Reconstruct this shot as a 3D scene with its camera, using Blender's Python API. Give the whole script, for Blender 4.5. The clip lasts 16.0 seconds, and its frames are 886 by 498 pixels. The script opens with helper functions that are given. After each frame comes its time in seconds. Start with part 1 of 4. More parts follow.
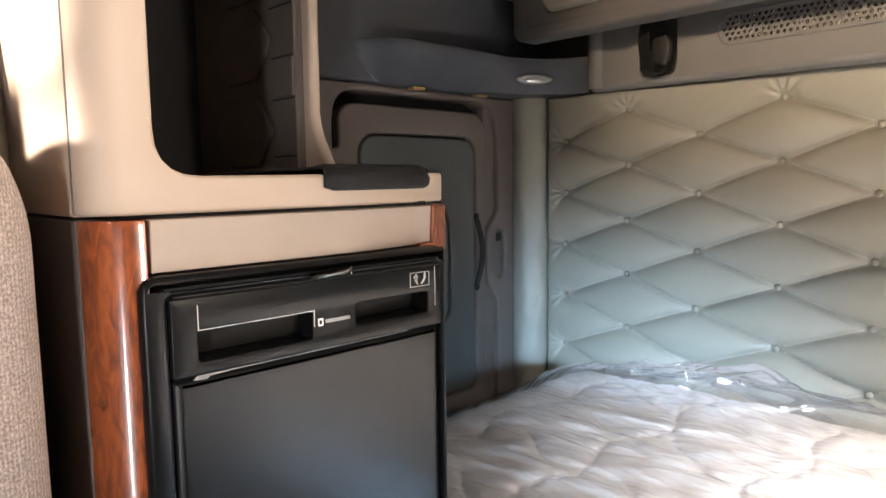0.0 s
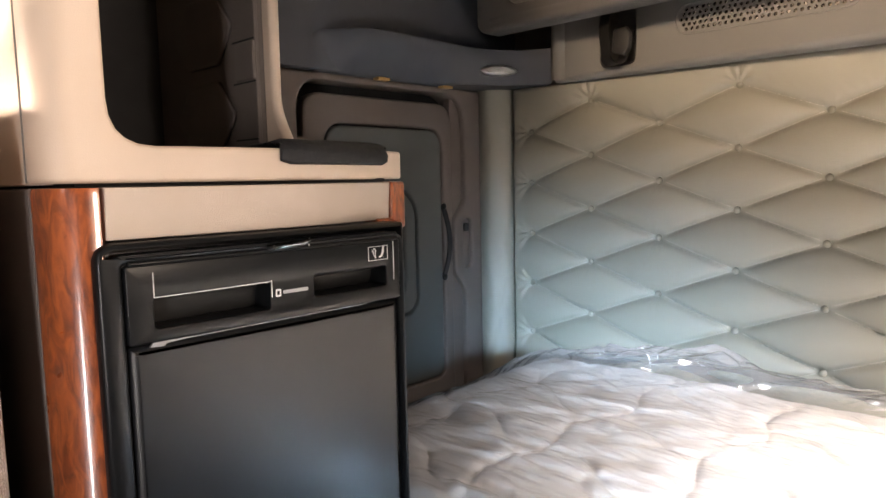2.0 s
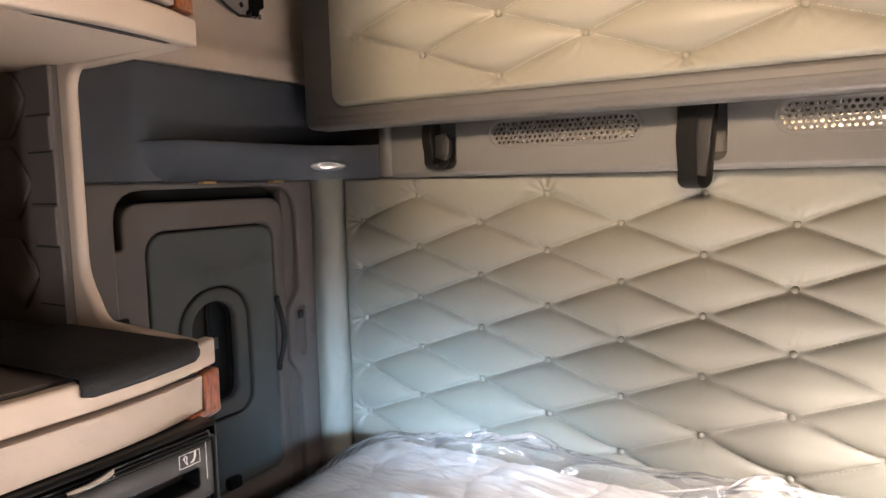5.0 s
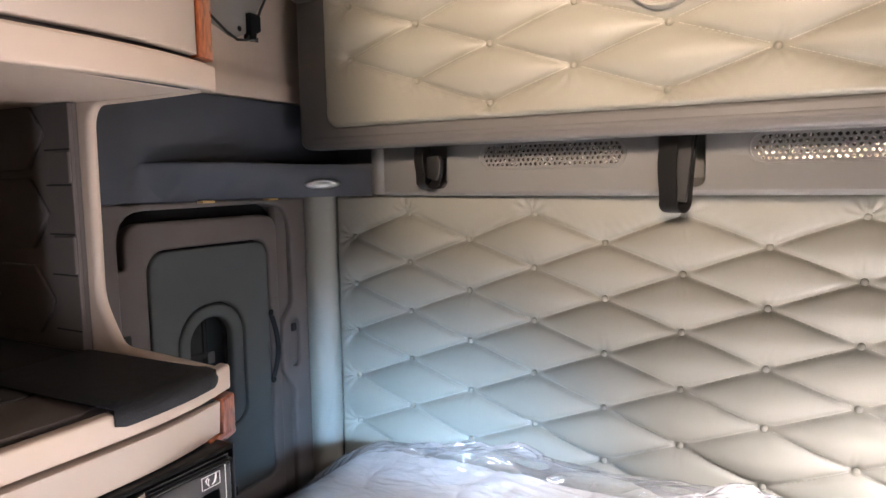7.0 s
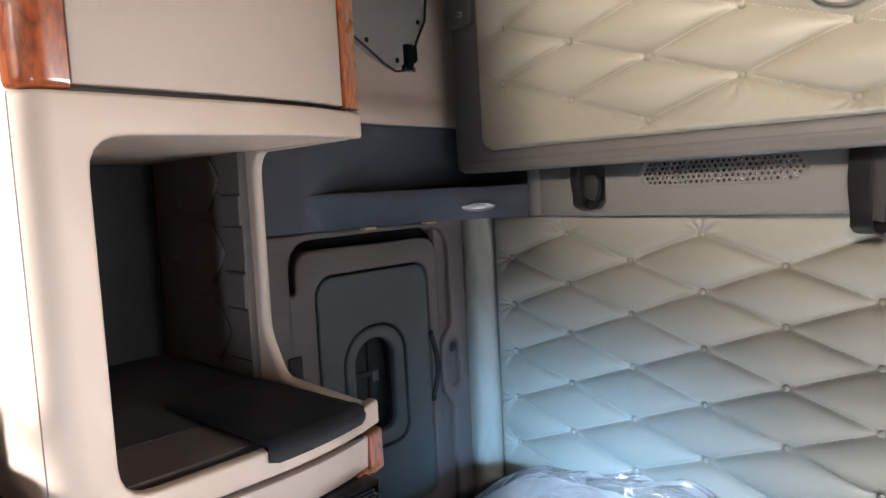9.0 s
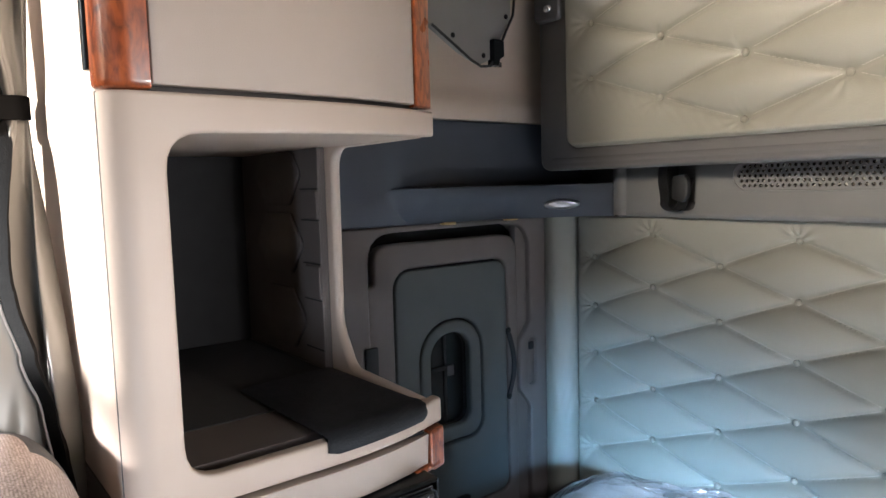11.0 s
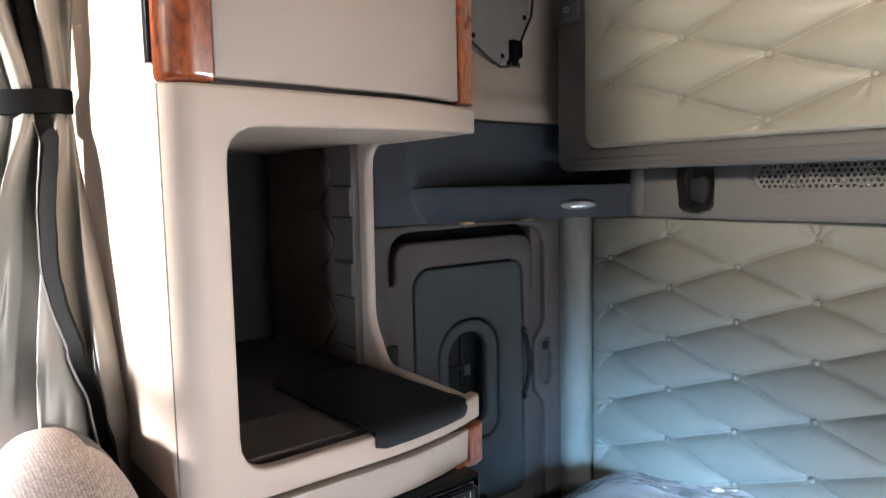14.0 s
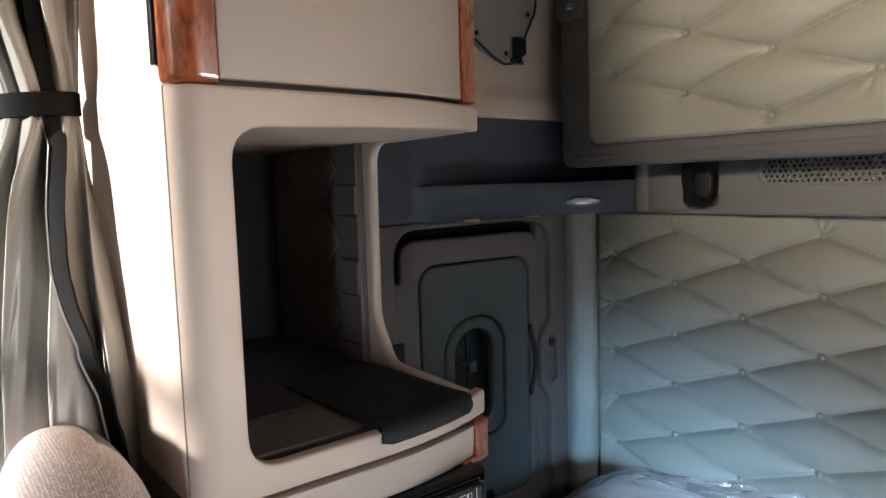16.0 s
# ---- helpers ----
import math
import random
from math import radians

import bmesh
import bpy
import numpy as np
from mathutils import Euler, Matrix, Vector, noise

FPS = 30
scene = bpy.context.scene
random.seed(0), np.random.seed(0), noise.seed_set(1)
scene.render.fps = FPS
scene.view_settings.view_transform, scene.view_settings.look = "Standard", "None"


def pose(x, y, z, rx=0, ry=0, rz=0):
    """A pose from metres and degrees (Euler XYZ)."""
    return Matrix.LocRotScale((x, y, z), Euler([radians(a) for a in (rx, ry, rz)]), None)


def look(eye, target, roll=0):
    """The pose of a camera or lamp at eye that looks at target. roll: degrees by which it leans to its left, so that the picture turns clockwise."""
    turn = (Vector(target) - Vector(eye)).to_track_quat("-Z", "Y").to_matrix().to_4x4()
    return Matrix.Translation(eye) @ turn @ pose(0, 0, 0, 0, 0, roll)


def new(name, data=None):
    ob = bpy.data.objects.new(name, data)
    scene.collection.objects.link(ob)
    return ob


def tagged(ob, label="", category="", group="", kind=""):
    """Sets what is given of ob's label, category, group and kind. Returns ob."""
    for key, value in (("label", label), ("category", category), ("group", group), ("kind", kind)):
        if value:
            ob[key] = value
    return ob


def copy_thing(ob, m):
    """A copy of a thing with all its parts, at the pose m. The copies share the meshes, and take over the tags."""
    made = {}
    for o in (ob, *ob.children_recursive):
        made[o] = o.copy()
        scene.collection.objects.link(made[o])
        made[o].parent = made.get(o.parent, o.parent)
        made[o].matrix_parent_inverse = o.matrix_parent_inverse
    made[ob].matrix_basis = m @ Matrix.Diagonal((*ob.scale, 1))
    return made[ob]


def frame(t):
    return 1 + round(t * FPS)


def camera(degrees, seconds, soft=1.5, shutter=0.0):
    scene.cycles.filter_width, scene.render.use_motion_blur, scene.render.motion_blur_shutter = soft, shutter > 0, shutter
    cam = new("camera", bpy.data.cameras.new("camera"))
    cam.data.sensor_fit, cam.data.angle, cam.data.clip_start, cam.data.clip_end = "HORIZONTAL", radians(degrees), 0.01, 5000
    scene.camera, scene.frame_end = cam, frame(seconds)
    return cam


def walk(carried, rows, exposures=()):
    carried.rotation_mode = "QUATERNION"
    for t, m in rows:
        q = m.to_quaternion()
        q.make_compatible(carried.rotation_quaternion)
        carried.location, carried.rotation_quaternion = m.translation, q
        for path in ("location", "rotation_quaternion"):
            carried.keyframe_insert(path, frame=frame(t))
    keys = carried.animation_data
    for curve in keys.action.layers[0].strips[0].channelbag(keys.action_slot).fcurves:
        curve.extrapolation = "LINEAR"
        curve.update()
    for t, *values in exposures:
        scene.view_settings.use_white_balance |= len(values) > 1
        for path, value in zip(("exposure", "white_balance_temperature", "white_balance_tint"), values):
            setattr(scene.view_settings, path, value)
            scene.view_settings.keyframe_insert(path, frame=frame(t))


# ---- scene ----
cam = camera(66.5, 16.0)
METRES, EYE, TILT, LEAN, TURN = 1.04, 1.2, 0.0, 0.0, 45.6
ROWS = [
    (0.0, 0.0, 0.0, 0.0, -0.08, -5.8, 0.78),
    (0.5, -0.0054, -0.0032, -0.0121, -0.17, -5.72, 0.95),
    (1.0, -0.0069, -0.0117, -0.0322, -0.6, -5.6, 1.24),
    (1.5, -0.009, -0.0169, -0.0427, -1.27, -5.52, 1.25),
    (2.0, 0.0221, -0.0219, -0.0348, -2.22, -5.65, 1.23),
    (2.5, 0.0499, -0.0221, -0.0425, -6.46, -6.09, 1.33),
    (3.0, 0.0599, -0.0192, -0.0484, -9.7, -5.91, 1.15),
    (3.5, 0.0609, -0.0175, -0.0139, -10.91, -5.88, 0.9),
    (4.0, 0.0722, -0.0334, 0.0689, -11.37, -5.89, 1.16),
    (4.5, 0.0934, -0.0602, 0.177, -13.23, -5.82, 1.36),
    (7.0, 0.0292, -0.1247, 0.2938, -16.57, -5.87, 0.92),
    (7.5, 0.0548, -0.1003, 0.2979, -16.88, -6.13, 0.66),
    (8.0, 0.0736, -0.1058, 0.3127, -16.3, -5.98, 1.36),
    (8.5, 0.0689, -0.1141, 0.3227, -11.81, -5.49, 3.05),
    (9.0, 0.082, -0.1074, 0.3465, -2.17, -5.12, 2.88),
    (9.5, 0.101, -0.1032, 0.3609, 5.3, -5.29, 1.4),
    (12.0, 0.1243, -0.1002, 0.3546, 5.95, -5.51, 1.47),
    (12.5, 0.1211, -0.1053, 0.3567, 5.86, -5.15, 1.06),
    (13.0, 0.113, -0.1078, 0.3566, 5.95, -5.46, 1.33),
    (13.5, 0.0919, -0.1029, 0.3539, 5.69, -5.45, 1.1),
    (14.0, 0.0458, -0.1122, 0.3491, 5.2, -5.27, 1.18),
    (14.5, -0.0003, -0.1329, 0.3402, 4.05, -5.2, 0.98),
    (15.0, -0.0254, -0.1766, 0.3423, 4.41, -5.29, 1.25),
    (15.5, -0.0058, -0.1631, 0.3501, 5.17, -5.61, 1.52),
    (16.0, 0.0497, -0.1195, 0.3489, 5.7, -5.44, 1.74),
]
EXPOSURES = [(0.0, 2.0, 7200, 17), (1.5, 2.0, 7300, 18), (2.5, 2.0, 7700, 20), (3.6, 2.0, 8000, 22), (4.1, 2.0, 8300, 23), (4.6, 2.1, 7700, 20), (7.0, 2.2, 6400, 20), (8.3, 2.2, 6400, 20), (9.3, 1.95, 5700, 10), (14.2, 1.75, 5700, 10), (15.0, 1.5, 5800, 10), (15.6, 1.35, 5900, 10), (16.0, 1.3, 5900, 10)]
walk(cam, [(t, pose(0, 0, EYE, TILT, LEAN, TURN) @ pose(METRES * x, METRES * y, METRES * z, 90 + pitch, roll, yaw)) for t, x, y, z, yaw, pitch, roll in ROWS], EXPOSURES)

# ---- light ----
SUN_FROM = Vector((0.15, -1.0, 0.18)).normalized()
world = bpy.data.worlds.new("sky")
scene.world = world
world.use_nodes = True
wn = world.node_tree
sky = wn.nodes.new("ShaderNodeTexSky")
sky.sky_type, sky.sun_disc = "NISHITA", False
sky.sun_elevation = math.asin(SUN_FROM.z)
sky.sun_rotation = math.atan2(SUN_FROM.x, SUN_FROM.y)
wn.nodes["Background"].inputs["Strength"].default_value = 0.012
wn.links.new(sky.outputs[0], wn.nodes["Background"].inputs["Color"])

sun = new("sun", bpy.data.lights.new("sun", "SUN"))
sun.data.energy, sun.data.angle, sun.data.color = 8.0, radians(2.0), (1.0, 0.91, 0.79)
sun.matrix_basis = look(SUN_FROM * 5, (0, 0, 0))


def area_light(name, eye, target, width, height, watts, colour, spread=180):
    """An area lamp inside the cab, for a window's daylight or as added fill."""
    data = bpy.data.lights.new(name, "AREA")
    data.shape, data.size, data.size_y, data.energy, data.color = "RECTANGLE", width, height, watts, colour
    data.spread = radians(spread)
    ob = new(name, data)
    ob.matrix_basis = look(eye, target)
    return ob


# Added warm fill for the upper bunk; no roof window is built.
area_light("upper_bunk_fill", (0.35, -1.66, 2.42), (-0.45, 1.55, 2.33), 1.2, 0.35, 6.0, (1.0, 0.80, 0.58), 42)
area_light("sleeper_window_daylight", (1.03, 1.02, 1.42), (0.48, 1.22, 0.60), 0.70, 0.40, 10.0, (1.0, 0.97, 0.93), 73)
# Added narrow blue fill on the lower rear wall, from an unseen source.
area_light("lower_wall_blue_fill", (0.99, -0.46, 0.74), (-0.90, 1.8, 0.52), 0.5, 0.34, 2.1, (0.40, 0.69, 1.0), 25)
# Fill lamp added to brighten the cabinet's front.
area_light("cabinet_fill", (1.03, 0.70, 1.46), (-0.67, 0.06, 1.42), 0.16, 0.42, 0.58, (1.0, 0.90, 0.78), 46)
area_light("driver_window_daylight", (-1.50, -0.90, 1.42), (-1.02, 0.0, 1.08), 0.40, 0.22, 4.2, (1.0, 0.92, 0.82), 26)
# Lamp added before the closed pane, to raise glints on the film.
area_light("film_glint_fill", (0.50, -1.70, 1.95), (-0.75, 1.55, 0.60), 0.84, 1.10, 0.28, (0.88, 0.94, 1.0), 24)
# Unseen strip lamp, added for the highlight on the lower wood post.
area_light("post_highlight_strip", (1.02, -1.20, 0.80), (-0.66, 0.22, 1.05), 0.07, 1.0, 0.24, (0.90, 0.95, 1.0), 24)

# ---- materials ----
def material(name, colour, rough=0.5, metal=0.0, vary=0.12, scale=6.0, grain=0.0, grain_scale=300.0, coat=0.0, rough_vary=0.08, spec=0.5):
    """A surface with blotches at a large scale, a fine grain as relief, and an uneven gloss."""
    m = bpy.data.materials.new(name)
    m.use_nodes = True
    t = m.node_tree
    p = t.nodes["Principled BSDF"]
    p.inputs["Metallic"].default_value = metal
    p.inputs["Coat Weight"].default_value = coat
    p.inputs["Coat Roughness"].default_value = 0.06
    p.inputs["Specular IOR Level"].default_value = spec
    co = t.nodes.new("ShaderNodeTexCoord")
    n = t.nodes.new("ShaderNodeTexNoise")
    n.inputs["Scale"].default_value, n.inputs["Detail"].default_value = scale, 6.0
    t.links.new(co.outputs["Object"], n.inputs["Vector"])
    mix = t.nodes.new("ShaderNodeMix")
    mix.data_type = "RGBA"
    mix.inputs["A"].default_value = (*[c * (1 - vary) for c in colour], 1)
    mix.inputs["B"].default_value = (*[min(1, c * (1 + vary)) for c in colour], 1)
    t.links.new(n.outputs["Fac"], mix.inputs["Factor"])
    t.links.new(mix.outputs["Result"], p.inputs["Base Color"])
    r = t.nodes.new("ShaderNodeMapRange")
    r.inputs["To Min"].default_value, r.inputs["To Max"].default_value = max(0.02, rough - rough_vary), rough + rough_vary
    n2 = t.nodes.new("ShaderNodeTexNoise")
    n2.inputs["Scale"].default_value, n2.inputs["Detail"].default_value = scale * 3.7, 4.0
    t.links.new(co.outputs["Object"], n2.inputs["Vector"])
    t.links.new(n2.outputs["Fac"], r.inputs["Value"])
    t.links.new(r.outputs["Result"], p.inputs["Roughness"])
    if grain:
        g = t.nodes.new("ShaderNodeTexNoise")
        g.inputs["Scale"].default_value, g.inputs["Detail"].default_value = grain_scale, 3.0
        t.links.new(co.outputs["Object"], g.inputs["Vector"])
        b = t.nodes.new("ShaderNodeBump")
        b.inputs["Strength"].default_value, b.inputs["Distance"].default_value = grain, 0.002
        t.links.new(g.outputs["Fac"], b.inputs["Height"])
        t.links.new(b.outputs["Normal"], p.inputs["Normal"])
    return m


def wood_material():
    """Glossy red-brown veneer, its grain upright."""
    m = material("red_wood_veneer", (0.30, 0.07, 0.022), 0.3, coat=0.55, vary=0.1)
    t = m.node_tree
    p = t.nodes["Principled BSDF"]
    co = t.nodes.new("ShaderNodeTexCoord")
    mp = t.nodes.new("ShaderNodeMapping")
    mp.inputs["Scale"].default_value = (60, 60, 19)
    n = t.nodes.new("ShaderNodeTexNoise")
    n.inputs["Scale"].default_value, n.inputs["Detail"].default_value, n.inputs["Distortion"].default_value = 1.6, 8, 1.2
    ramp = t.nodes.new("ShaderNodeValToRGB")
    ramp.color_ramp.elements[0].position, ramp.color_ramp.elements[0].color = 0.32, (0.13, 0.029, 0.011, 1)
    ramp.color_ramp.elements[1].position, ramp.color_ramp.elements[1].color = 0.66, (0.38, 0.092, 0.024, 1)
    t.links.new(co.outputs["Object"], mp.inputs["Vector"])
    t.links.new(mp.outputs["Vector"], n.inputs["Vector"])
    t.links.new(n.outputs["Fac"], ramp.inputs["Fac"])
    t.links.new(ramp.outputs["Color"], p.inputs["Base Color"])
    return m


def weave_material(name, dark, light, scale):
    """Knitted cloth: upright ribs of small stitches, with flecks."""
    m = material(name, light, 0.9, vary=0.1, spec=0.2)
    t = m.node_tree
    p = t.nodes["Principled BSDF"]
    co = t.nodes.new("ShaderNodeTexCoord")
    outs = []
    for turn, size, bend_ in (("Y", scale, 0.7), ("Z", scale * 0.8, 1.6)):
        w = t.nodes.new("ShaderNodeTexWave")
        w.bands_direction = turn
        w.inputs["Scale"].default_value = size
        w.inputs["Distortion"].default_value, w.inputs["Detail"].default_value, w.inputs["Detail Scale"].default_value = bend_, 2, 4
        t.links.new(co.outputs["Object"], w.inputs["Vector"])
        outs.append(w)
    knots = t.nodes.new("ShaderNodeTexNoise")
    knots.inputs["Scale"].default_value, knots.inputs["Detail"].default_value = 420, 3
    t.links.new(co.outputs["Object"], knots.inputs["Vector"])
    sharp = t.nodes.new("ShaderNodeMapRange")
    sharp.inputs["From Min"].default_value, sharp.inputs["From Max"].default_value = 0.36, 0.62
    sharp.inputs["To Min"].default_value = 0.25
    t.links.new(knots.outputs["Fac"], sharp.inputs["Value"])
    stitch = t.nodes.new("ShaderNodeMapRange")
    stitch.inputs["To Min"].default_value = 0.8
    t.links.new(outs[1].outputs["Fac"], stitch.inputs["Value"])
    rib = t.nodes.new("ShaderNodeMapRange")
    rib.inputs["From Max"].default_value, rib.inputs["To Min"].default_value = 0.7, 0.60
    t.links.new(outs[0].outputs["Fac"], rib.inputs["Value"])
    top = t.nodes.new("ShaderNodeMath")
    top.operation = "MULTIPLY"
    t.links.new(rib.outputs[0], top.inputs[0])
    t.links.new(stitch.outputs[0], top.inputs[1])
    add = t.nodes.new("ShaderNodeMath")
    add.operation = "MULTIPLY"
    t.links.new(top.outputs[0], add.inputs[0])
    t.links.new(sharp.outputs["Result"], add.inputs[1])
    mix = t.nodes.new("ShaderNodeMix")
    mix.data_type = "RGBA"
    mix.inputs["A"].default_value, mix.inputs["B"].default_value = (*dark, 1), (*light, 1)
    t.links.new(add.outputs[0], mix.inputs["Factor"])
    t.links.new(mix.outputs["Result"], p.inputs["Base Color"])
    b = t.nodes.new("ShaderNodeBump")
    b.inputs["Strength"].default_value, b.inputs["Distance"].default_value = 0.35, 0.002
    t.links.new(add.outputs[0], b.inputs["Height"])
    t.links.new(b.outputs["Normal"], p.inputs["Normal"])
    return m


def film_material(name, milky):
    """Clear, crumpled plastic film; milky where it lies in several layers."""
    m = bpy.data.materials.new(name)
    m.use_nodes = True
    t = m.node_tree
    out = t.nodes["Material Output"]
    clear = t.nodes.new("ShaderNodeBsdfTransparent")
    clear.inputs["Color"].default_value = (0.97, 0.975, 0.98, 1)
    gloss = t.nodes.new("ShaderNodeBsdfGlossy")
    gloss.inputs["Roughness"].default_value = 0.15
    co = t.nodes.new("ShaderNodeTexCoord")
    n = t.nodes.new("ShaderNodeTexNoise")
    n.inputs["Scale"].default_value, n.inputs["Detail"].default_value, n.inputs["Distortion"].default_value = 8, 2, 0.6
    stretch = t.nodes.new("ShaderNodeMapping")
    stretch.inputs["Rotation"].default_value = (0, 0, 0.3)
    stretch.inputs["Scale"].default_value = (0.26, 2.1, 1.0)
    t.links.new(co.outputs["Object"], stretch.inputs["Vector"])
    t.links.new(stretch.outputs["Vector"], n.inputs["Vector"])
    b = t.nodes.new("ShaderNodeBump")
    b.inputs["Strength"].default_value, b.inputs["Distance"].default_value = 0.75, 0.018
    crumple = t.nodes.new("ShaderNodeTexVoronoi")
    crumple.inputs["Scale"].default_value = 15.0
    relief = t.nodes.new("ShaderNodeMath")
    relief.operation, relief.inputs[2].default_value = "MULTIPLY_ADD", 0.0
    relief.inputs[1].default_value = 0.5
    bent_ = t.nodes.new("ShaderNodeMixRGB")
    bent_.blend_type, bent_.inputs[0].default_value = "ADD", 0.12
    t.links.new(stretch.outputs["Vector"], bent_.inputs[1])
    t.links.new(n.outputs["Color"], bent_.inputs[2])
    t.links.new(bent_.outputs[0], crumple.inputs["Vector"])
    t.links.new(crumple.outputs["Distance"], relief.inputs[0])
    t.links.new(n.outputs["Fac"], relief.inputs[2])
    t.links.new(relief.outputs[0], b.inputs["Height"])
    t.links.new(b.outputs["Normal"], gloss.inputs["Normal"])
    f = t.nodes.new("ShaderNodeFresnel")
    f.inputs["IOR"].default_value = 3.0
    mix = t.nodes.new("ShaderNodeMixShader")
    t.links.new(f.outputs[0], mix.inputs[0])
    t.links.new(clear.outputs[0], mix.inputs[1])
    t.links.new(gloss.outputs[0], mix.inputs[2])
    haze = t.nodes.new("ShaderNodeBsdfDiffuse")
    haze.inputs["Color"].default_value = (0.90, 0.93, 0.96, 1)
    t.links.new(b.outputs["Normal"], haze.inputs["Normal"])
    # White streaks along creases: glints painted in as diffuse haze.
    creases = t.nodes.new("ShaderNodeTexVoronoi")
    creases.feature = "DISTANCE_TO_EDGE"
    creases.inputs["Scale"].default_value, creases.inputs["Randomness"].default_value = 6.5, 1.0
    warp = t.nodes.new("ShaderNodeMixRGB")
    warp.blend_type, warp.inputs[0].default_value = "ADD", 0.10
    t.links.new(stretch.outputs["Vector"], warp.inputs[1])
    t.links.new(n.outputs["Color"], warp.inputs[2])
    t.links.new(warp.outputs[0], creases.inputs["Vector"])
    crease_glint = t.nodes.new("ShaderNodeMapRange")
    crease_glint.inputs["From Min"].default_value, crease_glint.inputs["From Max"].default_value = 0.0, 0.03
    crease_glint.inputs["To Min"].default_value, crease_glint.inputs["To Max"].default_value = 0.10, 0.0
    t.links.new(creases.outputs["Distance"], crease_glint.inputs["Value"])
    patch = t.nodes.new("ShaderNodeTexNoise")
    patch.inputs["Scale"].default_value, patch.inputs["Detail"].default_value = 5.5, 3
    t.links.new(co.outputs["Object"], patch.inputs["Vector"])
    some = t.nodes.new("ShaderNodeMapRange")
    some.inputs["From Min"].default_value, some.inputs["From Max"].default_value = 0.42, 0.58
    t.links.new(patch.outputs["Fac"], some.inputs["Value"])
    white = t.nodes.new("ShaderNodeMath")
    white.operation = "MULTIPLY"
    t.links.new(crease_glint.outputs[0], white.inputs[0])
    t.links.new(some.outputs[0], white.inputs[1])
    total = t.nodes.new("ShaderNodeMath")
    total.operation, total.inputs[1].default_value = "ADD", milky
    t.links.new(white.outputs[0], total.inputs[0])
    veil = t.nodes.new("ShaderNodeMixShader")
    t.links.new(total.outputs[0], veil.inputs[0])
    t.links.new(mix.outputs[0], veil.inputs[1])
    t.links.new(haze.outputs[0], veil.inputs[2])
    t.links.new(veil.outputs[0], out.inputs["Surface"])
    return m


TAN = material("tan_plastic", (0.47, 0.375, 0.30), 0.5, vary=0.05, scale=4, grain=0.15, grain_scale=900)
TAN_DOOR = material("tan_laminate", (0.42, 0.345, 0.285), 0.55, vary=0.05, scale=5, grain=0.25, grain_scale=700)
WOOD = wood_material()
BLACK = material("black_plastic", (0.007, 0.008, 0.009), 0.30, vary=0.1, scale=9, rough_vary=0.03, spec=0.18)
FRIDGE_DOOR = material("satin_black_door", (0.006, 0.007, 0.0085), 0.34, spec=0.3, vary=0.12, scale=5, rough_vary=0.04, grain=0.06, grain_scale=1500)
RUBBER = material("black_rubber", (0.012, 0.013, 0.0155), 0.6, vary=0.3, scale=25, grain=0.5, grain_scale=300, spec=0.25)
LINER = material("dark_brown_liner", (0.095, 0.078, 0.070), 0.65, vary=0.10, scale=6, grain=0.3, grain_scale=700)
# Dark lining; shade deep in the cubby is part of its colour.
CUBBY = material("charcoal_cubby_with_shade", (0.034, 0.034, 0.037), 0.8, vary=0.15, scale=8, grain=0.3)
# Near-black, for dark parts and for shade painted into recesses.
DARK = material("dark_parts_and_shade", (0.010, 0.010, 0.010), 0.8, vary=0.2)
CHROME = material("chrome", (0.82, 0.82, 0.82), 0.14, metal=1.0, vary=0.03)
PRINT = material("grey_print", (0.38, 0.38, 0.38), 0.5, vary=0.03)
WHITE = material("white_print_and_glint", (0.80, 0.80, 0.78), 0.5, vary=0.03)
BROWN = material("brown_grey_plastic", (0.105, 0.086, 0.078), 0.6, vary=0.07, scale=5, grain=0.3, grain_scale=700)
GREEN_CLOTH = material("grey_green_cloth", (0.088, 0.095, 0.094), 0.85, vary=0.08, scale=7, grain=0.4, grain_scale=500, spec=0.25)
BLUE_DARK = material("blue_black_plastic", (0.050, 0.056, 0.070), 0.62, vary=0.08, scale=5, grain=0.3, grain_scale=700)
LEDGE = material("warm_grey_plastic", (0.150, 0.149, 0.142), 0.62, vary=0.05, scale=5, grain=0.3, grain_scale=800)
FRAME_GREY = material("bunk_frame_grey", (0.108, 0.104, 0.102), 0.45, vary=0.07, scale=6, grain=0.2, grain_scale=800)
LEATHER = material("grey_leatherette", (0.262, 0.254, 0.218), 0.40, vary=0.06, scale=5, grain=0.35, grain_scale=420, rough_vary=0.07, spec=0.4)
THREAD = material("pale_thread", (0.50, 0.48, 0.42), 0.8, vary=0.1)
FOIL = material("foil_backing", (0.40, 0.38, 0.34), 0.26, metal=1.0, vary=0.5, scale=30, grain=1.0, grain_scale=60)
WEBBING = material("black_webbing", (0.011, 0.011, 0.011), 0.5, vary=0.2, scale=20, grain=0.5, grain_scale=600)
TICKING = material("white_mattress_ticking", (0.62, 0.585, 0.56), 0.8, vary=0.05, scale=8, grain=0.3, grain_scale=250, spec=0.3)
CURTAIN = material("grey_satin_curtain", (0.175, 0.168, 0.152), 0.34, vary=0.04, scale=4, rough_vary=0.03)
TIE = material("black_tie_webbing", (0.003, 0.003, 0.0031), 0.7, vary=0.2, scale=20, spec=0.08)
VELCRO = material("black_velcro", (0.008, 0.008, 0.008), 0.85, vary=0.2, scale=20, grain=0.5, spec=0.1)
SEAT_CLOTH = weave_material("woven_seat_cloth", (0.19, 0.148, 0.132), (0.62, 0.525, 0.48), 85)
FILM = film_material("clear_film", 0.06)
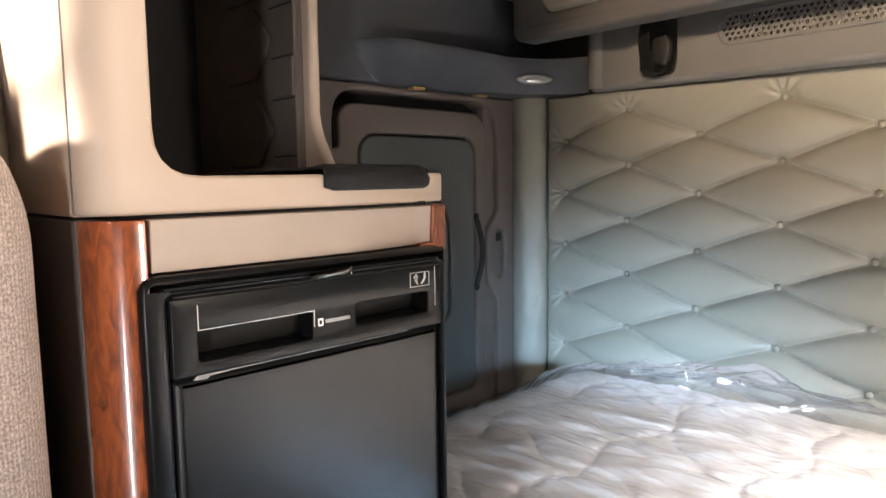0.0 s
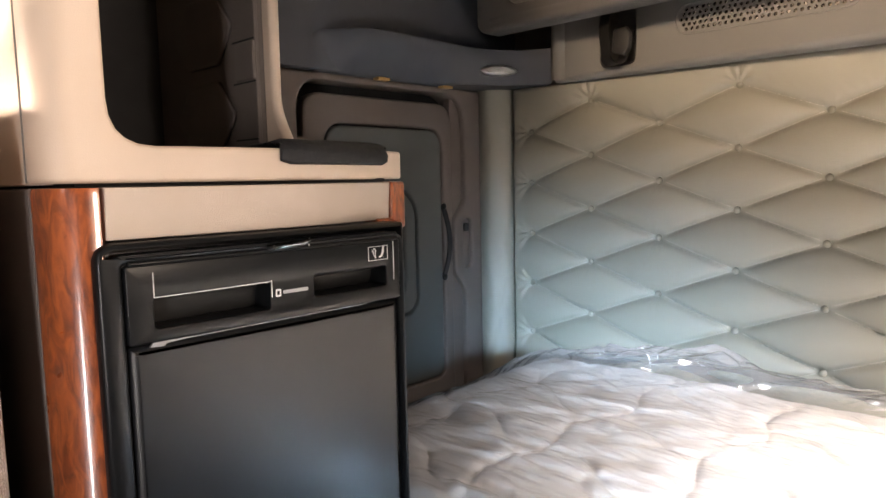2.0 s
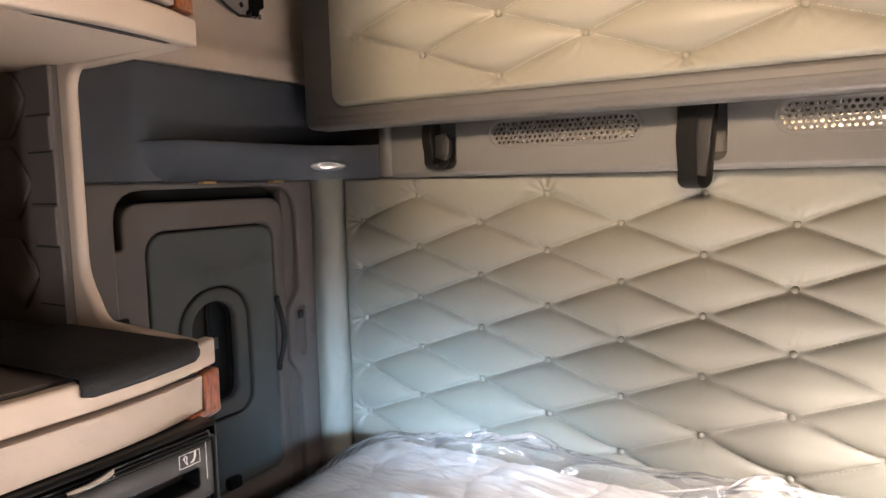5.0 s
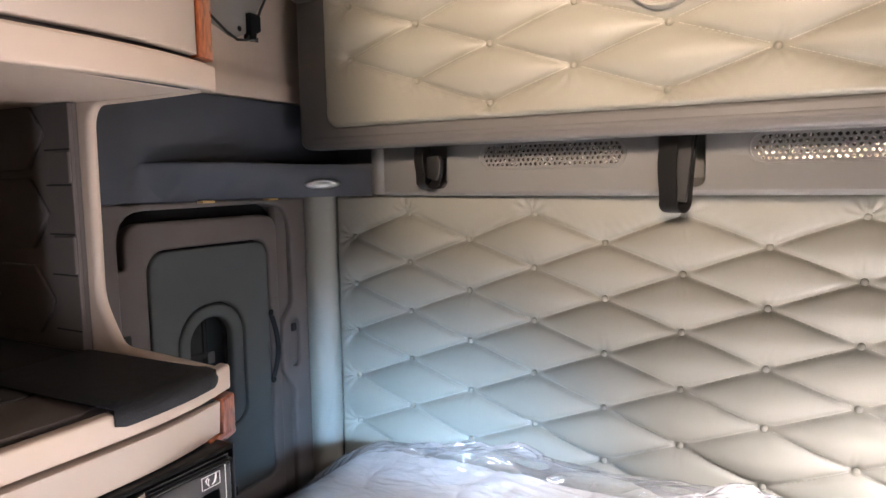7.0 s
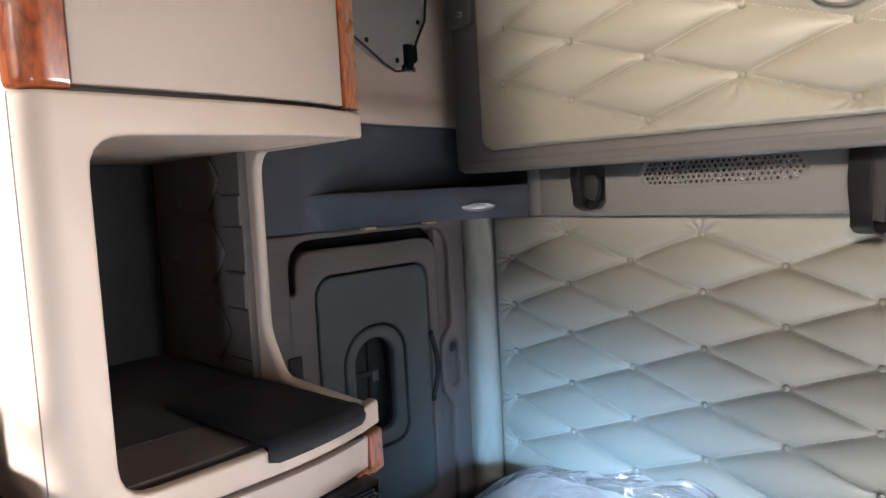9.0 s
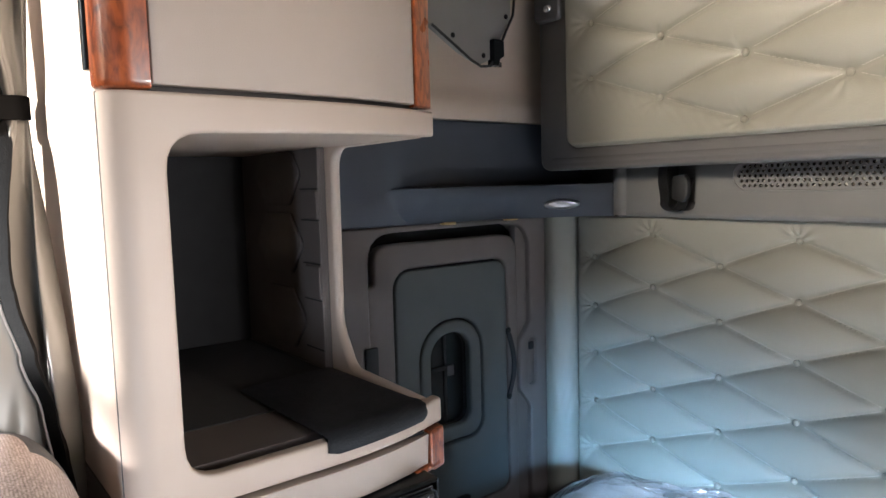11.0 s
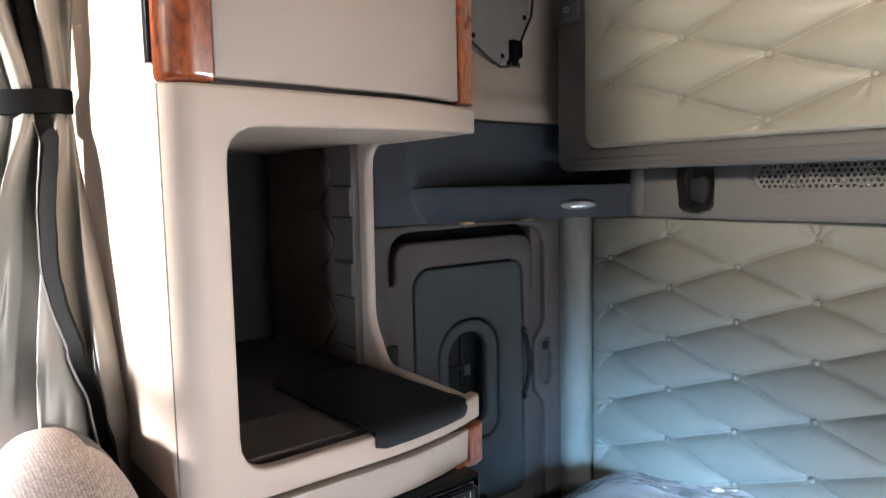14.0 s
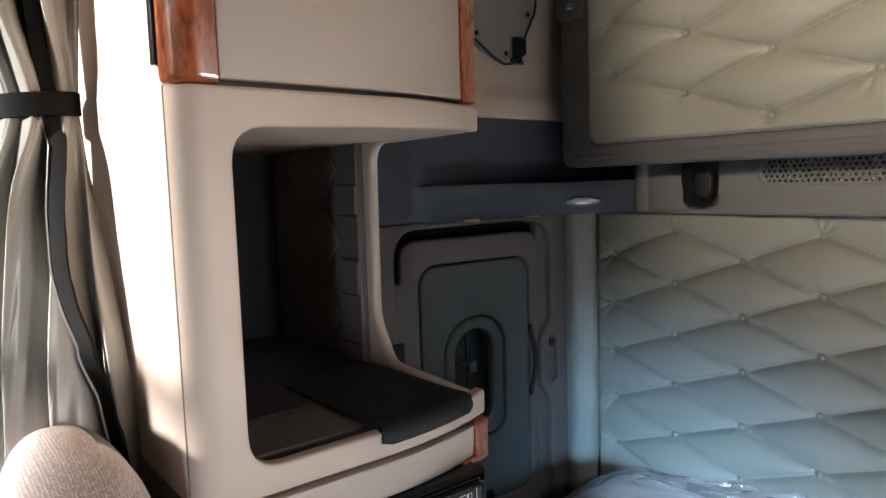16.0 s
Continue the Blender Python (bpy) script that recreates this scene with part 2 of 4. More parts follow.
FILM_LAYERS = film_material("layered_clear_film", 0.07)
CARPET = material("dark_carpet", (0.024, 0.023, 0.0235), 0.95, vary=0.2, scale=40, grain=0.6, grain_scale=300)
HEADLINER = material("headliner_cloth", (0.27, 0.235, 0.20), 0.9, vary=0.05, scale=6, grain=0.3, grain_scale=400)
PILLAR = material("dark_pillar_plastic", (0.065, 0.064, 0.066), 0.6, vary=0.08, grain=0.3)
SCUFF_AND_LINE = material("scuff_and_pale_line", (0.28, 0.28, 0.29), 0.5, vary=0.3, scale=60)
SATIN = material("satin_chrome", (0.50, 0.51, 0.53), 0.38, metal=1.0, vary=0.05)
AMBER = material("amber_clip", (0.50, 0.31, 0.12), 0.4, vary=0.1)
CABLE = material("black_cable", (0.012, 0.012, 0.012), 0.45, vary=0.1)
PLATE = material("grey_cover_plate", (0.23, 0.215, 0.20), 0.5, vary=0.06, grain=0.2)

# ---- mesh helpers ----
def at(axis, u, v, d):
    return {"x": (d, u, v), "y": (u, d, v), "z": (u, v, d)}[axis]


def finish(ob, material_, bevel=0.0, smooth=35):
    ob.data.materials.append(material_)
    ob.data.shade_smooth()
    ob.data.set_sharp_from_angle(angle=radians(smooth))
    if bevel:
        mod = ob.modifiers.new("bevel", "BEVEL")
        mod.width, mod.segments, mod.limit_method, mod.angle_limit = bevel, 3, "ANGLE", radians(40)
        mod.harden_normals = False
    return ob


def part(name, bm, material_, parent=None, label="", bevel=0.0, smooth=35):
    """Links a bmesh as one mesh object under a thing or a part."""
    if isinstance(bm, Plate):
        bm, bevel = bm.build(bevel), 0.0
    mesh = bpy.data.meshes.new(name)
    bmesh.ops.recalc_face_normals(bm, faces=bm.faces[:])
    bm.to_mesh(mesh)
    bm.free()
    ob = new(name, mesh)
    finish(ob, material_, bevel, smooth)
    ob.parent = parent
    if label:
        tagged(ob, label)
    return ob


def thing(name, label, category, group="", kind=""):
    return tagged(new(name), label, category, group, kind)


def rrect(u0, v0, u1, v1, r=0.0, n=6, radii=None):
    """A rectangle's outline with rounded corners, from the lower left, against the clock."""
    rs = radii or (r, r, r, r)
    pts = []
    for (cu, cv, start), q in zip(((u0, v0, 180), (u1, v0, 270), (u1, v1, 0), (u0, v1, 90)), rs):
        if q <= 0:
            pts.append((cu, cv))
            continue
        mu, mv = cu + (q if cu == u0 else -q), cv + (q if cv == v0 else -q)
        pts += [(mu + q * math.cos(radians(start + 90 * i / n)), mv + q * math.sin(radians(start + 90 * i / n))) for i in range(n + 1)]
    return pts


def rounded(points, radius, n=5):
    """A polygon with each corner rounded; radius is one number or one for each corner."""
    out = []
    count = len(points)
    for i, p in enumerate(points):
        r = radius[i] if isinstance(radius, (list, tuple)) else radius
        p = Vector(p)
        a, b = Vector(points[i - 1]) - p, Vector(points[(i + 1) % count]) - p
        if r <= 0:
            out.append(tuple(p))
            continue
        cut = min(r / max(math.tan(a.angle(b) / 2), 0.05), a.length * 0.49, b.length * 0.49)
        s, e = p + a.normalized() * cut, p + b.normalized() * cut
        for k in range(n + 1):
            f = k / n
            out.append(tuple((1 - f) ** 2 * s + 2 * f * (1 - f) * p + f * f * e))
    return out


def inset(loop, d):
    """The loop moved by d to its left."""
    out = []
    n = len(loop)
    for i in range(n):
        p, q, r = Vector(loop[i - 1]), Vector(loop[i]), Vector(loop[(i + 1) % n])
        a, b = (q - p).normalized(), (r - q).normalized()
        na, nb = Vector((-a.y, a.x)), Vector((-b.y, b.x))
        m = na + nb
        m = m / max(0.35, m.dot(m) / 2)
        out.append((q.x + m.x * d, q.y + m.y * d))
    return out


class Plate:
    """A plate of an outline, with holes through it, between two depths along an axis; its edges are rounded as it is built."""
    def __init__(self, outer, holes, axis, d0, d1):
        self.loops, self.axis, self.d0, self.d1, self.after = [], axis, d0, d1, None
        for k, loop in enumerate((outer, *holes)):
            area = sum(loop[i - 1][0] * loop[i][1] - loop[i][0] * loop[i - 1][1] for i in range(len(loop)))
            self.loops.append(list(loop) if (area > 0) == (k == 0) else list(reversed(loop)))

    def build(self, bevel=0.0):
        bm = bmesh.new()
        thick, way = abs(self.d1 - self.d0), 1 if self.d1 > self.d0 else -1
        b = min(bevel, thick * 0.45)
        steps = [(0.0, 0.0)] if b <= 0 else [(b * (1 - math.sin(radians(a))), b * (1 - math.cos(radians(a)))) for a in (0, 30, 60, 90)]
        ends = ([], [])
        for loop in self.loops:
            rings = []
            for off, deep in steps:
                rings.append([bm.verts.new(at(self.axis, u, v, self.d0 + way * deep)) for u, v in inset(loop, off)])
            for off, deep in reversed(steps):
                rings.append([bm.verts.new(at(self.axis, u, v, self.d1 - way * deep)) for u, v in inset(loop, off)])
            n = len(loop)
            for p, q in zip(rings, rings[1:]):
                for i in range(n):
                    bm.faces.new((p[i - 1], p[i], q[i], q[i - 1]))
            for k, ring in ((0, rings[0]), (1, rings[-1])):
                for i in range(n):
                    ends[k].append(bm.edges.get((ring[i - 1], ring[i])))
        for edges in ends:
            bmesh.ops.triangle_fill(bm, use_beauty=True, edges=edges)
        if self.after:
            self.after(bm)
        return bm


def slab(outer, holes=(), axis="x", d0=0.0, d1=0.1):
    return Plate(outer, holes, axis, d0, d1)


def block(x0, y0, z0, x1, y1, z1):
    bm = bmesh.new()
    bmesh.ops.create_cube(bm, size=1, matrix=Matrix.Translation(((x0 + x1) / 2, (y0 + y1) / 2, (z0 + z1) / 2)) @ Matrix.Diagonal((x1 - x0, y1 - y0, z1 - z0, 1)))
    return bm


def loft(rings, close=True, caps=True, bm=None):
    """Skin through rings of equally many points."""
    bm = bm or bmesh.new()
    rows = [[bm.verts.new(p) for p in ring] for ring in rings]
    n = len(rows[0])
    for a, b in zip(rows, rows[1:]):
        for i in range(n if close else n - 1):
            j = (i + 1) % n
            bm.faces.new((a[i], a[j], b[j], b[i]))
    if caps and close:
        bm.faces.new(rows[0])
        bm.faces.new(rows[-1])
    return bm


def tube(path, radius, n=8, bm=None):
    """A round bar along a path."""
    rings = []
    path = [Vector(p) for p in path]
    for i, p in enumerate(path):
        way = (path[min(i + 1, len(path) - 1)] - path[max(i - 1, 0)]).normalized()
        side = way.orthogonal().normalized()
        if rings and abs(way.dot(last)) > 0.0:
            side = (last_side - way * last_side.dot(way)).normalized()
        last, last_side = way, side
        other = way.cross(side)
        rings.append([p + radius * (math.cos(2 * math.pi * k / n) * side + math.sin(2 * math.pi * k / n) * other) for k in range(n)])
    return loft(rings, bm=bm)


def ball(x, y, z, rx, ry, rz, bm=None, u=14, v=10):
    bm = bm or bmesh.new()
    bmesh.ops.create_uvsphere(bm, u_segments=u, v_segments=v, radius=1, matrix=Matrix.Translation((x, y, z)) @ Matrix.Diagonal((rx, ry, rz, 1)))
    return bm


def surface(name, X, Y, Z, material_, parent=None, label=""):
    """A mesh from three equal grids of coordinates."""
    h, w = X.shape
    verts = np.stack([X, Y, Z], -1).reshape(-1, 3)
    i = np.arange(h * w).reshape(h, w)
    quads = np.stack([i[:-1, :-1], i[:-1, 1:], i[1:, 1:], i[1:, :-1]], -1).reshape(-1, 4)
    mesh = bpy.data.meshes.new(name)
    mesh.from_pydata(verts.tolist(), [], quads.tolist())
    mesh.update()
    ob = new(name, mesh)
    finish(ob, material_, 0, 80)
    ob.parent = parent
    if label:
        tagged(ob, label)
    return ob


def wobble(x, y, seed=0, octaves=4, scale=1.0):
    """Smooth, repeatable unevenness between about -1 and 1 on arrays."""
    rng = np.random.RandomState(seed)
    total, amp = 0, 1.0
    for o in range(octaves):
        for _ in range(3):
            a, ph = rng.uniform(0, 2 * math.pi), rng.uniform(0, 2 * math.pi)
            f = scale * 2 ** o * rng.uniform(0.8, 1.3)
            total = total + amp * np.sin(f * (x * math.cos(a) + y * math.sin(a)) + ph + 1.3 * np.sin(f * 0.6 * (y * math.cos(a) - x * math.sin(a)) + 2 * ph)) / 3
        amp *= 0.55
    return total

# ---- the cab's shell ----
LEFT, RIGHT, REAR, FRONT, ROOF = -1.52, 1.05, 1.96, -1.75, 2.75
tagged(part("floor", block(LEFT, FRONT, -0.06, RIGHT, REAR, 0.0), CARPET), "dark carpeted cab floor", "floor", kind="structure")
tagged(part("ceiling", block(LEFT, FRONT, ROOF, RIGHT, REAR, ROOF + 0.05), HEADLINER), "beige cloth headliner of the cab", "ceiling", kind="structure")
tagged(part("wall_rear", block(LEFT - 0.06, REAR, 0, RIGHT + 0.06, REAR + 0.06, ROOF), LEDGE), "plain grey rear wall of the sleeper cab", "wall", kind="structure")
tagged(part("wall_left", slab([(FRONT, 0), (REAR, 0), (REAR, ROOF), (FRONT, ROOF)], [rrect(-1.5, 1.3, -0.45, 1.95, 0.06)], "x", LEFT - 0.06, LEFT), BROWN), "brown-grey left side wall with the driver's window", "wall", kind="structure")
# Right and front walls are unseen, and darkened to hold down bounced light.
tagged(part("wall_right", slab([(FRONT, 0), (REAR, 0), (REAR, ROOF), (FRONT, ROOF)], [rrect(-1.42, 0.15, -0.34, 1.9, 0.06), rrect(0.62, 1.15, 1.40, 1.70, 0.06)], "x", RIGHT, RIGHT + 0.06), PILLAR), "dark grey right side wall with door opening and bunk window", "wall", kind="structure")
# The left opening's edges are set to shape the sun patch on the cabinet.
tagged(part("wall_front", slab([(LEFT - 0.06, 0), (RIGHT + 0.06, 0), (RIGHT + 0.06, ROOF), (LEFT - 0.06, ROOF)], [rrect(-1.25, 1.68, -0.412, 2.62, 0.04), rrect(0.05, 1.30, 0.95, 2.62, 0.08)], "y", FRONT - 0.06, FRONT), PILLAR), "unseen dark grey front wall, opening cut to shape the sunlight", "wall", kind="structure")

# Unseen pane, added to keep direct sun off the rear wall.
tagged(part("front_sun_blocker", slab(rrect(0.02, 1.28, 0.97, 2.64, 0.08), (), "y", FRONT - 0.03, FRONT - 0.02), PILLAR), "unseen dark pane added to block sun through the front opening", "window", kind="structure")
# Likewise added and unseen: stops a sun leak onto the padded wall.
tagged(part("door_sun_blocker", slab(rrect(-1.44, 1.13, -0.32, 1.92, 0.06), (), "x", RIGHT + 0.03, RIGHT + 0.04), PILLAR), "unseen dark pane added to block sun through the door opening", "window", kind="structure")

# ---- side wall: hatch frame, hatch door ----
WX = -1.42
frame_outer = [(0.80, 0.30), (1.725, 0.30), (1.725, 1.455), (0.80, 1.455)]
frame_hole = rounded([(1.008, 0.42), (1.640, 0.42), (1.640, 0.815), (1.590, 0.875), (1.590, 1.04), (1.642, 1.10), (1.642, 1.440), (1.008, 1.436)],
                     [0.03, 0.03, 0.05, 0.04, 0.04, 0.05, 0.10, 0.085])
slot = rrect(1.630, 0.885, 1.672, 1.045, 0.020)
hatch_frame = tagged(part("trim", slab(frame_outer, [frame_hole, slot], "x", WX - 0.09, WX), BROWN, bevel=0.008), "brown-grey moulded plastic frame round the luggage hatch", "trim", kind="structure")
part("latch_slot", slab(rrect(1.626, 0.881, 1.676, 1.049, 0.021), (), "x", WX - 0.03, WX - 0.014), BROWN, hatch_frame, bevel=0.003)
# Solid near-black block that paints the dark of a small hole.
part("latch_hole_shade", block(WX - 0.013, 1.640, 1.003, WX - 0.004, 1.662, 1.030), DARK, hatch_frame, bevel=0.004)
part("inner_step", slab(rounded([(1.594, 0.44), (1.646, 0.44), (1.646, 1.395), (1.612, 1.425), (1.594, 1.425)], [0, 0, 0.05, 0.02, 0]), (), "x", WX - 0.05, WX - 0.020), BROWN, hatch_frame, bevel=0.006)
# The deep recess's shade is put into this plate's colour.
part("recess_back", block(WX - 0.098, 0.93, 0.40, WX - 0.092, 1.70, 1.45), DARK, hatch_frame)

hatch = thing("hatch_door", "closed luggage hatch with a grey-green cloth panel and an arched recess", "hatch")
DX = WX - 0.004
pad_outline = rrect(1.092, 0.545, 1.543, 1.328, 0.0, radii=(0.04, 0.04, 0.055, 0.06))
door_outline = rounded([(0.975, 0.46), (1.583, 0.46), (1.583, 1.404), (1.030, 1.404), (1.030, 1.288), (0.975, 1.288)], [0.02, 0.02, 0.06, 0.06, 0.012, 0.02])
part("door_panel", slab(door_outline, [pad_outline], "x", DX - 0.04, DX), BROWN, hatch, bevel=0.008)
arch_out = rrect(1.180, 0.765, 1.430, 1.157, 0, radii=(0.06, 0.06, 0.105, 0.115), n=10)
arch_mid = rrect(1.186, 0.771, 1.424, 1.151, 0, radii=(0.055, 0.055, 0.10, 0.11), n=10)
arch_in = rrect(1.224, 0.82, 1.378, 1.114, 0, radii=(0.04, 0.04, 0.065, 0.075), n=10)
part("cloth_panel", slab(rrect(1.098, 0.551, 1.537, 1.322, 0, radii=(0.035, 0.035, 0.05, 0.055)), [arch_out], "x", DX - 0.03, DX - 0.002), GREEN_CLOTH, hatch, "grey-green cloth panel", bevel=0.007)
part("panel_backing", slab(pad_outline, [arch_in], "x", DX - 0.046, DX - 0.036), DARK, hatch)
part("arch_surround", slab(arch_mid, [arch_in], "x", DX - 0.034, DX - 0.004), GREEN_CLOTH, hatch, bevel=0.009)
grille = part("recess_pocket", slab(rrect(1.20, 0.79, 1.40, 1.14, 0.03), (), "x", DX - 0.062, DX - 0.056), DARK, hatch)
part("latch_plate", block(DX - 0.056, 1.318, 0.81, DX - 0.050, 1.386, 1.118), BLACK, grille)
part("latch_post", block(DX - 0.057, 1.306, 0.82, DX - 0.050, 1.318, 1.112), DARK, grille, bevel=0.003)
part("latch_bar", block(DX - 0.056, 1.222, 0.985, DX - 0.048, 1.330, 1.003), DARK, grille, bevel=0.004)
part("latch_plate", block(DX - 0.0555, 1.318, 0.965, DX - 0.047, 1.346, 1.000), PILLAR, grille, bevel=0.003)
handle = part("strap_handle", loft([[(DX + 0.003 + 0.020 * math.sin(math.pi * f) + dx, 1.536 + 0.006 * math.sin(math.pi * f * 1.0) + dy, 0.872 + 0.212 * f)
                                     for dx, dy in ((0, -0.010), (0.005, -0.008), (0.005, 0.008), (0, 0.010))] for f in [k / 14 for k in range(15)]]), RUBBER, hatch, "black strap handle")
for z in (0.866, 1.088):
    part("bolt", ball(DX + 0.006, 1.536, z, 0.008, 0.011, 0.011), BLACK, handle)
part("release_knob", slab(rrect(1.30, 0.555, 1.35, 0.59, 0.008), (), "x", DX, DX + 0.02), BLACK, hatch, "small black release knob", bevel=0.004)
part("hinge_block", slab(rrect(0.985, 1.02, 1.028, 1.12, 0.006), (), "x", DX + 0.001, DX + 0.010), DARK, hatch, bevel=0.003)

# ---- side wall above the hatch ----
upper = tagged(part("trim", slab([(0.80, 1.458), (1.90, 1.458), (1.90, 1.758), (0.80, 1.758)], (), "x", WX - 0.07, WX + 0.012), BLUE_DARK, bevel=0.004), "blue-black plastic side panel over the hatch", "trim", kind="structure")
prof = [(-1.49, 1.761), (-1.392, 1.761), (-1.388, 1.766), (-1.386, 1.80), (-1.388, 1.822), (-1.402, 1.842), (-1.407, 1.87), (-1.402, 2.0), (-1.385, 2.3), (-1.36, 2.74), (-1.49, 2.74)]
tagged(part("trim", loft([[(x, y, z) for x, z in prof] for y in (0.70, 1.0, 1.3, 1.60, 1.90)]), TAN, smooth=50), "tan upper side wall panel with a moulded lip", "trim", kind="structure")

cover = thing("cover_plate", "grey screwed cover plate with black cable on tan wall", "cover plate")
plate_shape = rounded([(1.20, 2.03), (1.33, 1.955), (1.405, 1.925), (1.45, 1.945), (1.535, 2.075), (1.55, 2.40), (1.20, 2.40)], [0.02, 0.03, 0.03, 0.03, 0.03, 0.03, 0.03])
part("plate", slab(plate_shape, (), "x", -1.404, -1.383), PLATE, cover, bevel=0.004)
for y, z in ((1.418, 1.953), (1.514, 2.079), (1.30, 2.0)):
    part("screw", ball(-1.382, y, z, 0.004, 0.008, 0.008), BLACK, cover)
part("cable", tube([(-1.378, 1.22, 2.02), (-1.376, 1.30, 1.972), (-1.375, 1.36, 1.935), (-1.374, 1.40, 1.918), (-1.372, 1.435, 1.922), (-1.372, 1.465, 1.955), (-1.376, 1.50, 2.02), (-1.378, 1.54, 2.085), (-1.378, 1.555, 2.20), (-1.375, 1.555, 2.38)], 0.0042), CABLE, cover, "black cable")
plug = part("connector", loft([[(-1.395 + dx, 1.445 + dy, 1.925 + z) for dx, dy in ((0, 0), (0.03, 0), (0.03, w), (0, w))] for z, w in ((0, 0.022), (0.02, 0.028), (0.03, 0.045), (0.072, 0.045), (0.078, 0.03))]), BLACK, cover, "black plastic connector", bevel=0.003)
part("contact", block(-1.392, 1.468, 1.922, -1.374, 1.486, 1.938), CHROME, plug, bevel=0.002)

# ---- dark shelf that runs into the corner ----
plan = [(-1.412, 0.80), (-1.411, 0.98), (-1.409, 1.06), (-1.398, 1.095), (-1.350, 1.130), (-1.315, 1.158), (-1.305, 1.20), (-1.305, 1.40), (-1.306, 1.52), (-1.302, 1.60), (-1.275, 1.665), (-1.225, 1.715), (-1.180, 1.738), (-1.150, 1.750)]
for _ in range(2):
    cut = [plan[0]]
    for p, q in zip(plan, plan[1:]):
        cut += [(0.75 * p[0] + 0.25 * q[0], 0.75 * p[1] + 0.25 * q[1]), (0.25 * p[0] + 0.75 * q[0], 0.25 * p[1] + 0.75 * q[1])]
    plan = cut + [plan[-1]]
def shelf_ring(x, y, f):
    """The shelf's cross-section where its front edge stands at x, y; f runs from the wall's plane to its full depth."""
    bx, by = (-1.49, y) if y < 1.6 else (-1.49 + (y - 1.6) * 0.9, y + (y - 1.6) * 1.3)
    by = min(by, 1.89)
    back = Vector((bx, by))
    front = Vector((x, y))
    way = (back - front).normalized()
    def put(d, z):
        q = front + way * d
        return (q.x, q.y, z)
    top = 1.562
    u = f * min(1.0, max(0.15, (1.60 - y) / 0.12))
    return [put(0.098 * u + 0.004, 1.456), put(0.090 * u + 0.002, 1.462), put(0.050 * u + 0.002, 1.492), put(0.018 * u, 1.522), put(0.002 * u, top - 0.018), put(0.004, top - 0.003), put(0.014, top), put(0.030, top - 0.006), put(0.036 * f + 0.01, 1.53), put(0.12 * f + 0.02, 1.525), put(0.12 * f + 0.022, 1.456)]
shelf = thing("corner_shelf", "blue-black moulded plastic shelf running into the cab corner", "shelf")
part("shelf_body", loft([shelf_ring(x, y, 0.05 if y < 1.06 else min(1, 0.05 + (y - 1.06) / 0.11)) for x, y in plan]), BLUE_DARK, shelf, smooth=50)
for y in (1.285, 1.545):
    part("clip", block(-1.420, y - 0.022, 1.4495, -1.396, y + 0.022, 1.4575), AMBER, shelf, "small amber clip", bevel=0.002)
part("shelf_insert", block(-1.335, 1.19, 1.555, -1.317, 1.275, 1.5645), RUBBER, shelf, bevel=0.002)
lamp = thing("corner_lamp", "small oval chrome courtesy lamp set in the corner shelf", "lamp")
side = Vector((0.50, 0.86, 0)).normalized()
out = Vector((0.86, -0.50, 0)).normalized()
centre = Vector((-1.284, 1.648, 1.497))
rings = []
for k, (r, d) in enumerate(((1.0, -0.012), (1.0, 0.002), (0.93, 0.008), (0.72, 0.011), (0.60, 0.007), (0.30, 0.009))):
    rings.append([centre + out * d + side * (0.062 * r * math.cos(a)) + Vector((0, 0, 0.0155 * r * math.sin(a))) for a in [2 * math.pi * i / 24 for i in range(24)]])
part("bezel", loft(rings), SATIN, lamp, smooth=60)

# ---- rear ledge under the upper bunk ----
LY = 1.752
ledge = thing("rear_ledge", "warm grey plastic ledge with vents over the padded wall", "ledge")
pockets = [(-0.995, -0.882), (-0.255, -0.140), (0.52, 0.63)]
vents = [(-0.772, -0.338), (-0.040, 0.394)]
holes = [rrect(a + 0.006, 1.538, b - 0.006, 1.604, 0.033) for a, b in vents]
top_line = [(RIGHT, 1.66)]
for a, b in reversed(pockets):
    top_line += [(b, 1.66), (b, 1.496), (b - 0.006, 1.484), (b - 0.018, 1.478), (a + 0.018, 1.478), (a + 0.006, 1.484), (a, 1.496), (a, 1.66)]
bm = slab([(-1.15, 1.467), (RIGHT, 1.467)] + top_line + [(-1.15, 1.66)], holes, "y", LY, LY + 0.012)
part("face", bm, LEDGE, ledge, bevel=0.002)
lip = [(LY + 0.001, 1.468), (LY + 0.003, 1.462), (LY + 0.008, 1.457), (LY + 0.018, 1.454), (LY + 0.14, 1.454), (LY + 0.14, 1.468)]
part("lower_lip", loft([[(x, y, z) for y, z in lip] for x in (-1.15, -0.6, 0.0, 0.6, RIGHT)]), LEDGE, ledge, smooth=50)
part("end_step", loft([[(x, LY - d, z) for x, d in ((-1.162, -0.02), (-1.158, 0.004), (-1.148, 0.010), (-1.128, 0.010), (-1.116, 0.004), (-1.112, -0.001))] for z in (1.462, 1.475, 1.60, 1.66)], close=False, caps=False), LEDGE, ledge, smooth=60)
for a, b in pockets:
    bm = bmesh.new()
    v = [bm.verts.new(p) for p in ((a, LY + 0.011, 1.478), (b, LY + 0.011, 1.478), (b, LY + 0.011, 1.66), (a, LY + 0.011, 1.66), (a + 0.012, LY + 0.08, 1.50), (b - 0.012, LY + 0.08, 1.50), (b - 0.012, LY + 0.08, 1.66), (a + 0.012, LY + 0.08, 1.66))]
    for q in ((0, 1, 5, 4), (1, 2, 6, 5), (3, 0, 4, 7), (4, 5, 6, 7)):
        bm.faces.new([v[i] for i in q])
    part("pocket", bm, LEDGE, ledge)

